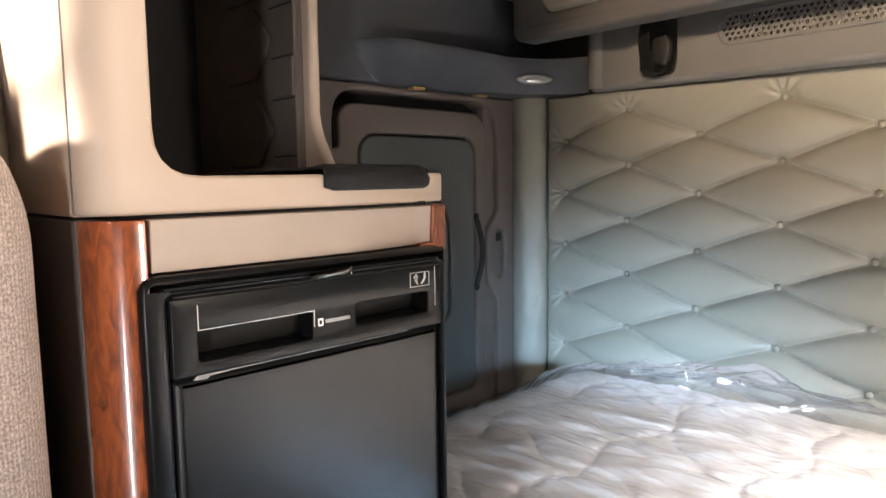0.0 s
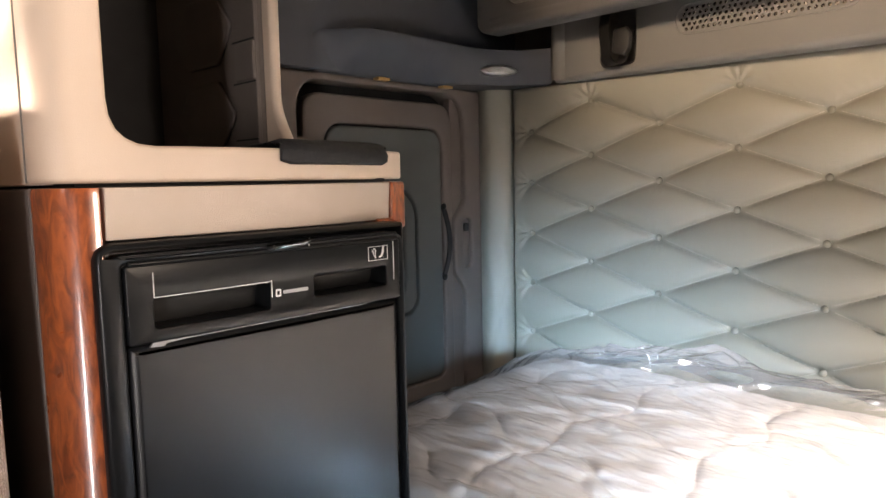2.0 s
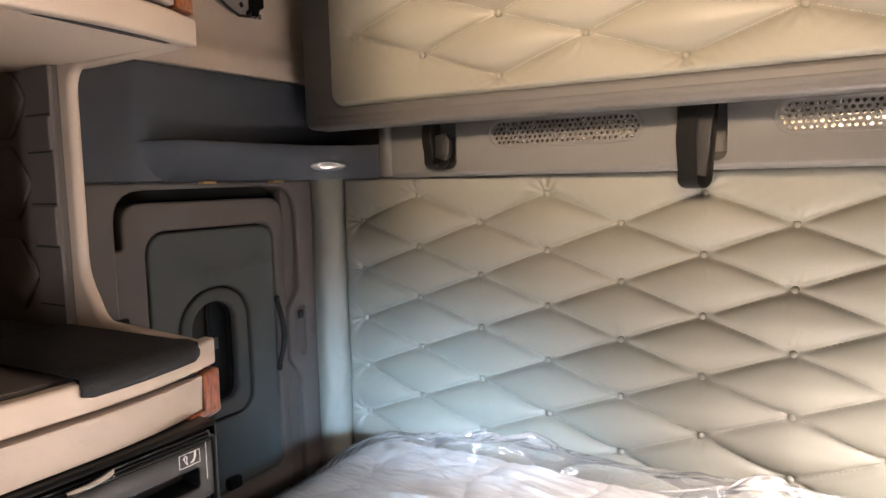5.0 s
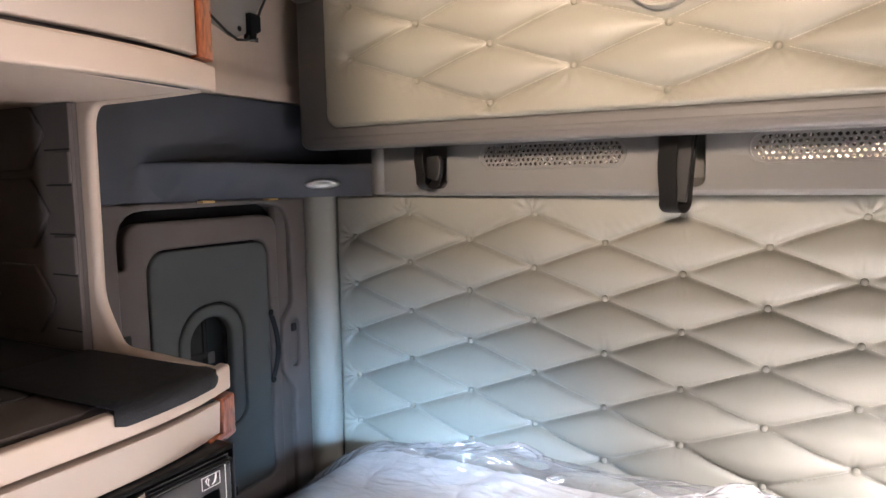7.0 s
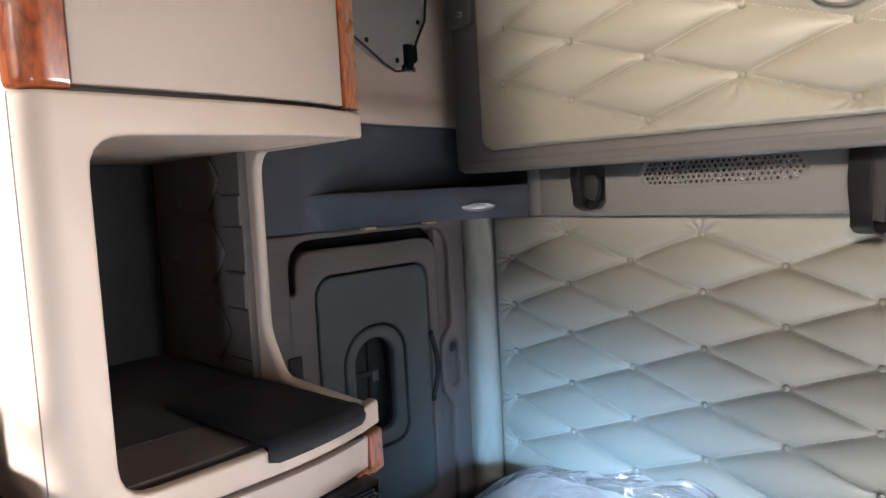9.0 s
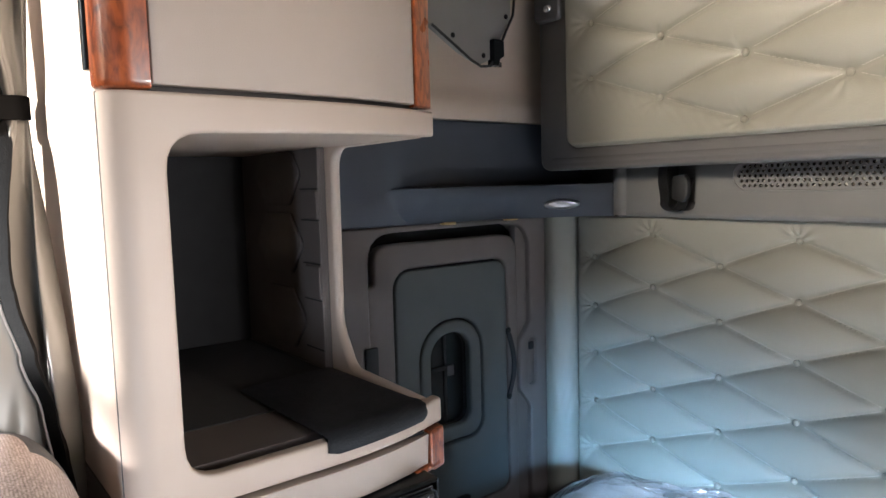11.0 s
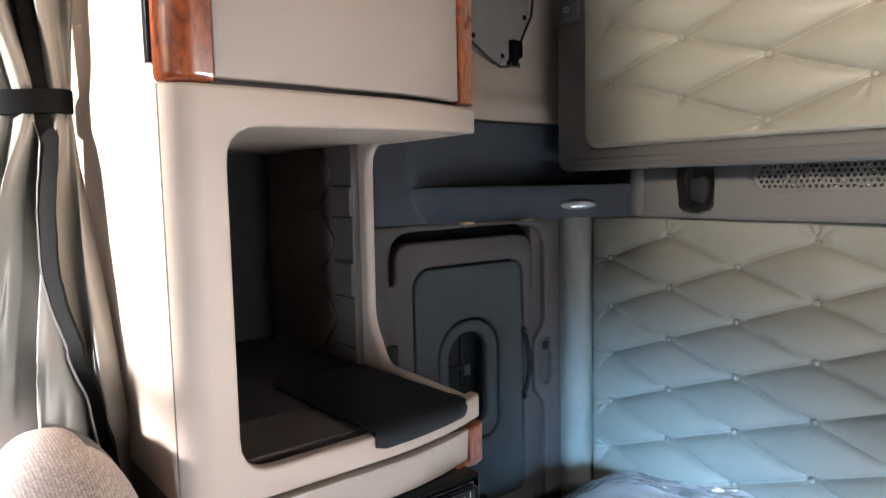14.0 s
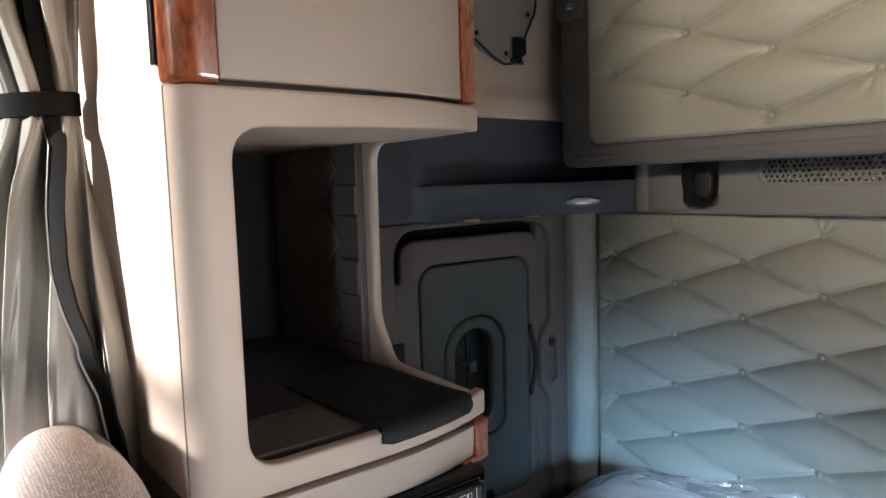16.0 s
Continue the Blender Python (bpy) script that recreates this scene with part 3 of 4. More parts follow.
vent_holes = []
for c in range(30):
    for r in range(5):
        u, v = -0.20 + 0.0145 * c + (0.00725 if r % 2 else 0), -0.0255 + 0.0127 * r
        inside = abs(v) < 0.030 and (abs(u) < 0.180 or math.hypot(abs(u) - 0.180, v) < 0.0285)
        if inside:
            vent_holes.append((u, v))
vent = thing("vent_grille", "long rounded perforated vent grille with a shiny backing", "vent", "ledge vents")
stad = rrect(-0.213, -0.036, 0.213, 0.036, 0.0355, n=10)
part("grille", slab(stad, [[(u + 0.0053 * math.cos(radians(60 * i + 30)), v + 0.0053 * math.sin(radians(60 * i + 30))) for i in range(6)] for u, v in vent_holes], "y", -0.001, 0.0035), LEDGE, vent)
part("rim", slab(rrect(-0.2185, -0.0405, 0.2185, 0.0405, 0.040, n=10), [rrect(-0.213, -0.036, 0.213, 0.036, 0.0355, n=10)], "y", -0.0035, 0.002), LEDGE, vent, bevel=0.0015)
part("backing", slab(rrect(-0.205, -0.031, 0.205, 0.031, 0.030), (), "y", 0.009, 0.013), FOIL, vent, "crinkled foil backing")
vent.matrix_basis = pose((vents[0][0] + vents[0][1]) / 2, LY - 0.001, 1.571)
copy_thing(vent, pose((vents[1][0] + vents[1][1]) / 2, LY - 0.001, 1.571))


def strap(x, low, width, turn, long):
    """A loop of ribbed webbing that hangs out of its pocket, with its buckle."""
    ob = thing("bunk_strap", "black webbing strap loop with a buckle hanging from the ledge", "strap", "bunk straps")
    u = Vector((math.cos(radians(turn)), math.sin(radians(turn)), 0))
    w = Vector((-u.y, u.x, 0))
    path = []
    top, r = 1.66, 0.030
    o = Vector((x, LY - 0.050, 0))
    for k in range(9):
        path.append((0.004 * math.sin(k), top + (low + r - top) * k / 8))
    for k in range(1, 9):
        a = math.pi * k / 8
        path.append((r - r * math.cos(a), low + r - r * math.sin(a)))
    for k in range(1, 6):
        path.append((2 * r + 0.004 * k, low + r + (long - low - r) * k / 5))
    rings = []
    for i, (p, z) in enumerate(path):
        q = path[min(i + 1, len(path) - 1)]
        s = path[max(i - 1, 0)]
        way = Vector((q[0] - s[0], q[1] - s[1])).normalized()
        nrm = Vector((-way.y, way.x))
        ring = []
        for side_ in (1, -1):
            for j in (range(9) if side_ == 1 else range(8, -1, -1)):
                c = (j / 8 - 0.5) * width
                d = side_ * 0.0012 + (0.0006 if j % 2 else -0.0003) * side_
                pp = o + u * (p + nrm.x * d) + w * c
                ring.append((pp.x, pp.y, z + nrm.y * d))
        rings.append(ring)
    part("webbing", loft(rings), WEBBING, ob, smooth=50)
    b = o + u * 0.045
    part("buckle", slab(rounded([(b.x - 0.016, low + 0.034), (b.x + 0.020, low + 0.022), (b.x + 0.034, long - 0.05), (b.x + 0.036, long - 0.01), (b.x + 0.024, long + 0.012), (b.x - 0.012, long + 0.006)], 0.010), (), "y", b.y - 0.012, b.y + 0.010), WEBBING, ob, "black plastic buckle", bevel=0.004)
    return ob


strap(-0.950, 1.478, 0.050, 62, 1.57)
strap(-0.222, 1.412, 0.056, 62, 1.64)

# ---- padded walls ----
def zigzag(x, x0, dx, even, odd):
    """The outermost seam: straight from button to button, whose heights alternate."""
    t = 1 - np.abs(np.mod((x - x0) / dx, 2.0) - 1)
    return even + (odd - even) * t


def beyond(x, z, x0, z0, dx, dz, top, bottom):
    """How far a place lies outside the outermost seams; negative within."""
    out = x0 - x
    if top is not None:
        out = np.maximum(out, z - zigzag(x, x0, dx, z0 + dz * top, z0 + dz * (top + 0.5)))
    if bottom is not None:
        low = zigzag(x, x0, dx, z0 + dz * bottom, z0 + dz * (bottom + 0.5))
        low = np.where(x < x0 + dx, z0 - dz / 2 * (x - x0) / dx, low)
        out = np.maximum(out, low - z)
    return out


def quilt_height(x, z, x0, z0, dx, dz, depth, top, bottom):
    """How far the padding stands out: pillows between crossing seams, drawn in at the buttons."""
    xx = np.maximum(x, x0)
    a = (xx - x0) / (2 * dx) + (z - z0) / dz
    b = (xx - x0) / (2 * dx) - (z - z0) / dz
    q = np.abs(np.sin(math.pi * a) * np.sin(math.pi * b))
    out = beyond(xx, z, x0, z0, dx, dz, top, bottom)
    border = np.sin(math.pi / 2 * np.clip(out / 0.085, 0, 1)) * 0.62
    q = np.where(out > 0, border, q)
    q = q + (0.70 - q) * np.clip((x0 - x) / 0.055, 0, 1)
    q = np.sqrt(q * q + 0.0005) - 0.0224
    pillow = 0.42 * (1 - np.exp(-q / 0.10)) + 0.58 * q
    i, j = np.round(a), np.round(b)
    bx, bz = x0 + dx * (i + j), z0 + dz * (i - j) / 2
    inside = beyond(bx, bz, x0, z0, dx, dz, top, bottom) < 0.012
    r = np.hypot(x - bx, z - bz)
    h = depth * pillow - 0.0065 * np.exp(-(r / 0.020) ** 2) * inside
    # creases that run up and down from some buttons
    chance = np.abs(np.sin(bx * 91.7 + bz * 57.3))
    other = np.abs(np.sin(bx * 37.1 - bz * 83.9))
    for way, luck in ((1, chance), (-1, other)):
        drift = bx + 0.012 * np.sin(bz * 40 + way) * np.clip(np.abs(z - bz) / 0.05, 0, 1) + 0.004 * np.sin(z * 90 + bx * 50)
        for shift in (-0.007, 0.008):
            fold = np.exp(-((x - drift - shift) / 0.0045) ** 2) * np.exp(-np.abs(z - bz) / 0.032) * ((z - bz) * way < 0)
            h = h - 0.0085 * fold * np.clip(luck - 0.45, 0, 1) * inside
    ang = np.arctan2(z - bz, x - bx)
    ray = np.cos(ang * 9 + bx * 13) * np.exp(-(r / 0.032) ** 2) * np.clip(r / 0.010, 0, 1)
    h = h + 0.0012 * ray * inside
    # puckers that fan out from the outermost buttons to the edge
    fan = np.clip(np.maximum(out, x0 - x) / 0.012, 0, 1) * np.exp(-(r / 0.042) ** 2) * np.clip(r / 0.012, 0, 1) * inside
    reach = 0.0026
    if top is not None:
        reach = np.where((bz > z0 + dz * (top + 0.25)) | (x < x0), 0.0062, 0.0016)
    h = h + reach * np.cos(ang * 10 + bx * 7) * fan
    tug = np.exp(-(out / 0.045) ** 2) * (out > 0)
    h = h + tug * 0.0009 * np.sin(x * 160 + 6 * np.sin(z * 30 + x * 9))
    h = h + 0.0012 * wobble(x, z, 3, 3, 14.0)
    return h


button_mesh = []
def quilt(owner, xa, xb, za, zb, y_of, x0, z0, dx, dz, depth, step, kmax, rows, edge, top, bottom, corner=0.0):
    nx, nz = int((xb - xa) / step) + 1, int((zb - za) / step) + 1
    X, Z = np.meshgrid(np.linspace(xa, xb, nx), np.linspace(za, zb, nz))
    def height(x, z):
        h = quilt_height(x, z, x0, z0, dx, dz, depth, top, bottom)
        near = np.minimum(np.minimum(x - xa, xb - x), np.minimum(z - za, zb - z))
        if corner:
            cx, cz = np.maximum(0, xa + corner - x), np.maximum(0, za + corner - z)
            near = np.where((cx > 0) & (cz > 0), corner - np.hypot(cx, cz), near)
        k = np.clip(near / edge, -0.4, 1)
        return h * np.clip(k, 0, 1) ** 0.5 + np.where(k < 1, -(1 - k) ** 2 * edge * 0.9, 0)
    part_pad = surface("padding", X, y_of(X, Z) - height(X, Z), Z, LEATHER, owner, "button-tufted grey leatherette padding")
    buttons = []
    for k in range(kmax):
        for j in rows:
            bx, bz = x0 + dx * k, z0 + dz * j + (dz / 2 if k % 2 else 0)
            if xa + 0.02 < bx < xb - 0.02 and za + 0.02 < bz < zb - 0.015 and beyond(bx, bz, x0, z0, dx, dz, top, bottom) < 0.01:
                buttons.append((bx, bz))
    if not button_mesh:
        bm = bmesh.new()
        bmesh.ops.create_uvsphere(bm, u_segments=12, v_segments=7, radius=0.0098, matrix=Matrix.Diagonal((1, 0.8, 1, 1)))
        first = part("button", bm, LEATHER)
        button_mesh.append(first.data)
        bpy.data.objects.remove(first)
    for bx, bz in buttons:
        h = float(height(np.array([[bx]]), np.array([[bz]]))[0, 0])
        ob = new("button", button_mesh[0])
        ob.parent, ob.location = part_pad, (bx, float(y_of(bx, bz)) - h - 0.0045, bz)
    # thread along the seams
    verts, faces = [], []
    cube = ((-1, -1), (1, -1), (1, 1), (-1, 1))
    for k in range(kmax):
        for j in rows:
            bx, bz = x0 + dx * k, z0 + dz * j + (dz / 2 if k % 2 else 0)
            for sgn in (1, -1):
                L = math.hypot(dx, dz / 2)
                n = int(L / 0.0075)
                for q in range(3, n - 2):
                    f = (q + 0.5) / n
                    x, z = bx + dx * f, bz + sgn * dz / 2 * f
                    if not (xa + 0.03 < x < xb - 0.02 and za + 0.02 < z < zb - 0.02) or beyond(x, z, x0, z0, dx, dz, top, bottom) > 0.004:
                        continue
                    h = float(height(np.array([[x]]), np.array([[z + 0.0025]]))[0, 0])
                    y = float(y_of(x, z)) - max(h, 0.0) + 0.0002
                    ux, uz = dx / L * 0.0024, sgn * dz / 2 / L * 0.0024
                    vx, vz = -uz * 0.30, ux * 0.30
                    base = len(verts)
                    for yy in (y + 0.002, y - 0.0008):
                        for a, b in cube:
                            verts.append((x + ux * a + vx * b, yy, z + 0.0025 + uz * a + vz * b))
                    faces.append((base + 4, base + 5, base + 6, base + 7))
                    for a in range(4):
                        b = (a + 1) % 4
                        faces.append((base + a, base + b, base + 4 + b, base + 4 + a))
    mesh = bpy.data.meshes.new("stitching")
    mesh.from_pydata(verts, [], faces)
    mesh.materials.append(THREAD)
    ob = new("stitching", mesh)
    ob.parent = part_pad
    tagged(ob, "pale seam stitching", kind="stuff")


wall_pad = thing("padded_wall_panel", "grey diamond-tufted leatherette panel on the rear wall", "wall panel")
def wall_y(x, z=0.0):
    """The rear wall stands a little askew to the side wall."""
    return 1.803 + 0.055 * (np.minimum(x, 0.4) + 1.15)


quilt(wall_pad, -1.337, 1.03, 0.50, 1.470, wall_y, -1.270, 1.318, 0.2128, 0.1625, 0.032, 0.0046, 13, range(-6, 2), 0.02, 0, None)
part("backing", block(-1.36, 1.905, 0.48, 1.03, 1.955, 1.475), LEDGE, wall_pad)

bolster = thing("corner_bolster", "upright padded grey leatherette bolster in the cab corner", "bolster")
rings = []
p0, p1 = Vector((-1.425, 1.718)), Vector((-1.338, 1.802))
mid, along = (p0 + p1) / 2, (p1 - p0)
nrm = Vector((along.y, -along.x)).normalized()
zs = np.linspace(0.45, 1.462, 60)
for z in zs:
    ring = []
    for i in range(17):
        f = i / 16
        bulge = 0.036 * (1 - abs(2 * f - 1) ** 3.2)
        crease = 0.0018 * math.sin(26 * z + 9 * f) * math.sin(math.pi * f) + 0.004 * math.exp(-((z - 0.72 - 0.5 * (f - 0.5)) / 0.02) ** 2) * math.sin(math.pi * f) + 0.003 * math.exp(-((z - 0.80 - 0.7 * (f - 0.5)) / 0.013) ** 2)
        q = p0 + along * f + nrm * (bulge - crease)
        ring.append((q.x, q.y, z))
    ring += [(-1.38, 1.86, z), (-1.45, 1.80, z)]
    rings.append(ring)
part("padding", loft(rings), LEATHER, bolster, smooth=60)
part("piping", tube([(p1.x + 0.004, p1.y - 0.008 + 0.002 * math.sin(z * 9), z) for z in zs], 0.004, 6), LEATHER, bolster)

# ---- folded upper bunk ----
bunk = thing("upper_bunk", "folded upper bunk with a tufted cream-grey underside and grey frame", "bunk")
BY = 1.59
part("frame", slab(rrect(-1.324, 1.603, 1.03, 2.60, 0.035), [rrect(-1.204, 1.669, 0.93, 2.52, 0.035)], "y", BY + 0.004, BY + 0.09), FRAME_GREY, bunk, bevel=0.014)
part("bottom_bar", loft([[(x, BY + 0.045 + 0.043 * math.cos(a), 1.632 + 0.028 * math.sin(a)) for a in [2 * math.pi * k / 20 for k in range(20)]] for x in (-1.27, -1.25, 0.0, 1.0)]), FRAME_GREY, bunk, "rounded grey bottom rail")
part("backing", block(-1.28, BY + 0.06, 1.64, 1.0, BY + 0.13, 2.55), FRAME_GREY, bunk, bevel=0.01)
quilt(bunk, -1.210, 0.935, 1.665, 2.52, lambda x, z: BY + 0.012 + 0.0 * z, -1.126, 1.863, 0.2300, 0.157, 0.031, 0.0046, 11, range(-2, 5), 0.012, None, -1, corner=0.04)
badge_ring = []
for rr, d in ((1.0, 0.012), (1.0, -0.016), (0.95, -0.022), (0.88, -0.022), (0.83, -0.017), (0.5, -0.019), (0.05, -0.020)):
    badge_ring.append([(-0.214 + 0.078 * rr * math.cos(a), BY - 0.012 + d, 1.945 + 0.056 * rr * math.sin(a)) for a in [2 * math.pi * k / 40 for k in range(40)]])
part("badge", loft(badge_ring), LEATHER, bunk, "oval embossed badge")
latch = part("bunk_latch", slab(rrect(-1.325, 2.05, -1.22, 2.16, 0.02), (), "y", BY - 0.015, BY + 0.03), FRAME_GREY, bunk, "grey latch cover", bevel=0.008)
part("latch_pin", ball(-1.262, BY - 0.018, 2.085, 0.016, 0.012, 0.012), CHROME, latch, "worn metal latch pin")

# ---- lower bunk ----
base = tagged(part("bunk_base", block(-1.42, 0.74, 0.0, RIGHT, 1.89, 0.43), BROWN, bevel=0.01), "brown-grey box base under the lower bunk", "bunk base", kind="structure")
MX0, MX1, MY0, MY1 = -1.290, 1.0, 0.745, 1.800
def mattress_top(X, Y):
    e = np.minimum(np.minimum(X - MX0, MX1 - X), np.minimum((Y - MY0), MY1 - Y))
    dx_ = np.clip(1 - (X - MX0) / 0.16, 0, 1)
    dy_ = np.clip(1 - (MY1 - Y) / 0.07, 0, 1)
    dv_ = np.clip(1 - (Y - MY0) / 0.07, 0, 1)
    d = np.clip(np.sqrt(dx_ ** 2 + dy_ ** 2 + dv_ ** 2), 0, 1)
    round_ = 1 - np.sqrt(np.clip(1 - d ** 2, 0, 1))
    crown = 0.012 * np.clip((X - MX0) / 0.5, 0, 1)
    u = X / 0.15 + 0.16 * np.sin(2 * math.pi * Y / 0.31 + 1.0) + 0.10 * np.sin(7 * Y)
    v = (Y + 0.40 * X) / 0.235 + 0.13 * np.sin(2 * math.pi * X / 0.30) + 0.10 * np.sin(5 * X)
    gu, gv = np.abs(np.mod(u, 2.0) - 1.0) * 0.15, np.abs(np.mod(v, 1.0) - 0.5) * 0.235
    seam = np.minimum(gu, gv)
    puff = 0.0075 * (1 - np.exp(-seam / 0.011)) - 0.0035
    rim = np.exp(-(seam / 0.028) ** 2)
    gather = 0.0007 * np.sin(190 * X + 70 * Y + 5 * wobble(X, Y, 8, 2, 9)) * rim * (0.5 + 0.5 * wobble(X, Y, 9, 2, 14))
    crease = 0.0036 * wobble(X, Y, 11, 3, 12) + 0.0060 * np.abs(wobble(X * 0.4 + 0.5 * Y, Y - 0.2 * X, 77, 3, 46)) + 0.0046 * (1 - np.abs(wobble(X * 0.45 + 0.35 * Y, Y, 5, 3, 17))) ** 4
    return 0.600 + crown - 0.15 * round_ + (puff + gather + crease) * (1 - d)
mattress = thing("mattress", "white quilted mattress on the lower bunk under clear film", "mattress")
X, Y = np.meshgrid(np.linspace(MX0, MX1, 560), np.linspace(MY0, MY1, 280))
surface("top_panel", X, Y, mattress_top(X, Y), TICKING, mattress, "white quilted ticking")
part("core", slab(rrect(MX0 + 0.001, MY0 + 0.001, MX1 - 0.001, MY1 - 0.001, 0.03), (), "z", 0.432, 0.455), TICKING, mattress, bevel=0.01)

def film_top(X, Y):
    """The film lies close on the mattress, and bunches into long folds along the wall."""
    line = np.minimum(1.43 + 0.30 * (X + 1.22), 1.70)
    rear = np.clip((Y - line) / 0.11, 0, 1)
    rear = rear * rear * (3 - 2 * rear)
    end = np.clip(1 - (X - MX0) / 0.58, 0, 1)
    along, across = X + 0.35 * Y, Y - 0.30 * X
    rng = np.random.RandomState(14)
    folds = 0.0 * X
    for k in range(84):
        at_wall = k < 64
        cx = rng.uniform(-1.15, 0.60)
        line_ = min(1.43 + 0.30 * (cx + 1.22), 1.70)
        cy = line_ + rng.uniform(0.0, 0.22) if at_wall else rng.uniform(1.0, line_)
        lean, half, wide = rng.normal(0.40, 0.18), rng.uniform(0.10, 0.30), rng.uniform(0.005, 0.011)
        tall = rng.uniform(0.012, 0.030)
        if not at_wall:
            lean, half, wide, tall = rng.choice([0.28, -0.42]) + rng.normal(0, 0.08), rng.uniform(0.15, 0.40), rng.uniform(0.008, 0.016), rng.uniform(0.002, 0.006)
        u = (X - cx) * math.cos(lean) + (Y - cy) * math.sin(lean)
        v = (Y - cy) * math.cos(lean) - (X - cx) * math.sin(lean) + 0.30 * u * u * rng.uniform(-1, 1)
        folds = folds + tall * np.where(v > 0, np.exp(-np.abs(v) / (wide * 2.8)), np.exp(-np.abs(v) / wide)) * np.clip(1 - (u / half) ** 2, 0, 1)
    facets = 0.020 * (1 - np.abs(wobble(along * 0.30, across, 41, 2, 17))) + 0.010 * np.abs(wobble(along * 0.35, across, 43, 2, 36))
    edge = np.clip((wall_y(X) - 0.006 - Y) / 0.05, 0, 1)
    brow = np.sqrt(np.clip(1 - (1 - edge) ** 2, 0, 1))
    hump = (0.038 * (1 - end ** 1.3) + 0.006) * rear * brow
    sag = 0.0030 * (1 + wobble(along * 0.5, across, 31, 3, 11))
    flat = np.maximum(mattress_top(X, Y), 0.603 * (X > MX0 + 0.16))
    bed = mattress_top(X, Y) * (1 - rear) + flat * rear
    return bed + 0.0045 + sag + hump + (folds + facets * rear) * np.clip((wall_y(X) - 0.022 - Y) / 0.10, 0.06, 1) * (1 - 0.75 * end) - 0.05 * (1 - brow) * rear
film = thing("plastic_cover", "crumpled clear plastic film over the mattress", "plastic film")
X, Y = np.meshgrid(np.linspace(MX0 + 0.01, MX1, 640), np.linspace(0.0, 1.0, 420))
Y = 0.76 + Y * (wall_y(X) - 0.004 - 0.76)
Z = film_top(X, Y)
for name, rows_, film_, text in (("sheet", slice(0, 271), FILM, ""), ("bunched_edge", slice(270, None), FILM_LAYERS, "bunched, folded film edge along the wall")):
    sheet = surface(name, X[rows_], Y[rows_], Z[rows_], film_, film, text)
    sheet.visible_shadow = False

# ---- storage cabinet over the refrigerator ----
R_CORNER = 0.036
FACE = -0.674
def face_x(y):
    """The cabinet's front bows back slightly towards the bunk."""
    return FACE - 0.85 * max(0.0, y - 0.47) ** 2


def bend(bm):
    """Wraps a plate drawn flat (y along it from the corner's start, x as depth) round the cabinet's front corner."""
    arc = R_CORNER * math.pi / 2
    stops = [arc * k / 8 for k in range(1, 9)] + [arc + 0.22 + 0.04 * k for k in range(6)]
    for s in stops:
        bmesh.ops.bisect_plane(bm, geom=bm.verts[:] + bm.edges[:] + bm.faces[:], plane_co=(0, s, 0), plane_no=(0, 1, 0))
    for v in bm.verts:
        d, s = v.co.x, v.co.y
        if s <= arc:
            th = s / R_CORNER
            v.co.x = FACE - R_CORNER + (R_CORNER - d) * math.sin(th)
            v.co.y = 0.2 + R_CORNER - (R_CORNER - d) * math.cos(th)
        else:
            y = 0.2 + R_CORNER + s - arc
            v.co.y, v.co.x = y, face_x(y) - d


def bent(plate):
    plate.after = bend
    return plate


def S(y):
    """The length along the bent face at which it reaches y."""
    return R_CORNER * math.pi / 2 + y - 0.2 - R_CORNER


CZ0, CZ1 = 1.170, 1.689
END = 0.707
cab = thing("storage_cabinet", "tan plastic cabinet with an open cubby and wood-edged doors above", "cabinet")
outline = rounded([(0, CZ0), (S(END), CZ0), (S(END), 1.211), (S(0.267), 1.208), (S(0.267), 1.640), (S(END), 1.649), (S(END), CZ1), (0, CZ1)], [0, 0.004, 0.006, 0.046, 0.046, 0.006, 0.004, 0])
part("front_panel", bent(slab(outline, (), "x", 0.0, 0.024)), TAN, cab, "smooth tan moulded front", bevel=0.005)
end_outline = rounded([(-1.415, CZ0), (-0.735, CZ0), (-0.735, 1.212), (-0.955, 1.222), (-1.002, 1.30), (-0.998, 1.645), (-0.735, 1.649), (-0.735, CZ1), (-1.415, CZ1)], [0, 0, 0, 0.04, 0.10, 0.045, 0, 0, 0])
part("end_panel", slab(end_outline, (), "y", 0.668, 0.690), TAN, cab, bevel=0.009)
part("side_panel", slab([(-1.50, 1.169), (-0.7115, 1.169), (-0.7115, 2.72), (-1.50, 2.72)], (), "y", 0.2005, 0.226), TAN, cab, bevel=0.003)
part("panel_joint", block(-0.7113, 0.1999, 1.171, -0.7104, 0.203, 1.689), PLATE, cab)
part("deck", block(-1.41, 0.226, 1.174, -0.724, 0.668, 1.207), BROWN, cab)
part("cubby_ceiling", block(-1.41, 0.226, 1.650, -0.724, 0.668, 1.686), CUBBY, cab)
part("cubby_back", block(-1.45, 0.226, 1.2, -1.41, 0.668, 1.65), CUBBY, cab)
liner = part("cubby_liner", block(-1.41, 0.658, 1.208, -1.022, 0.667, 1.650), LINER, cab)
part("flange", block(-1.095, 0.650, 1.210, -1.022, 0.6585, 1.648), LINER, liner, bevel=0.002)
for z in (1.245, 1.345, 1.418, 1.505, 1.567):
    part("joint", block(-1.096, 0.6485, z, -1.023, 0.6505, z + 0.003), DARK, liner)
for z0, z1 in ((1.349, 1.416), (1.509, 1.565)):
    part("pocket_face", slab(rrect(-1.081, z0, -1.021, z1, 0.004), (), "y", 0.644, 0.6505), LINER, liner, bevel=0.003)
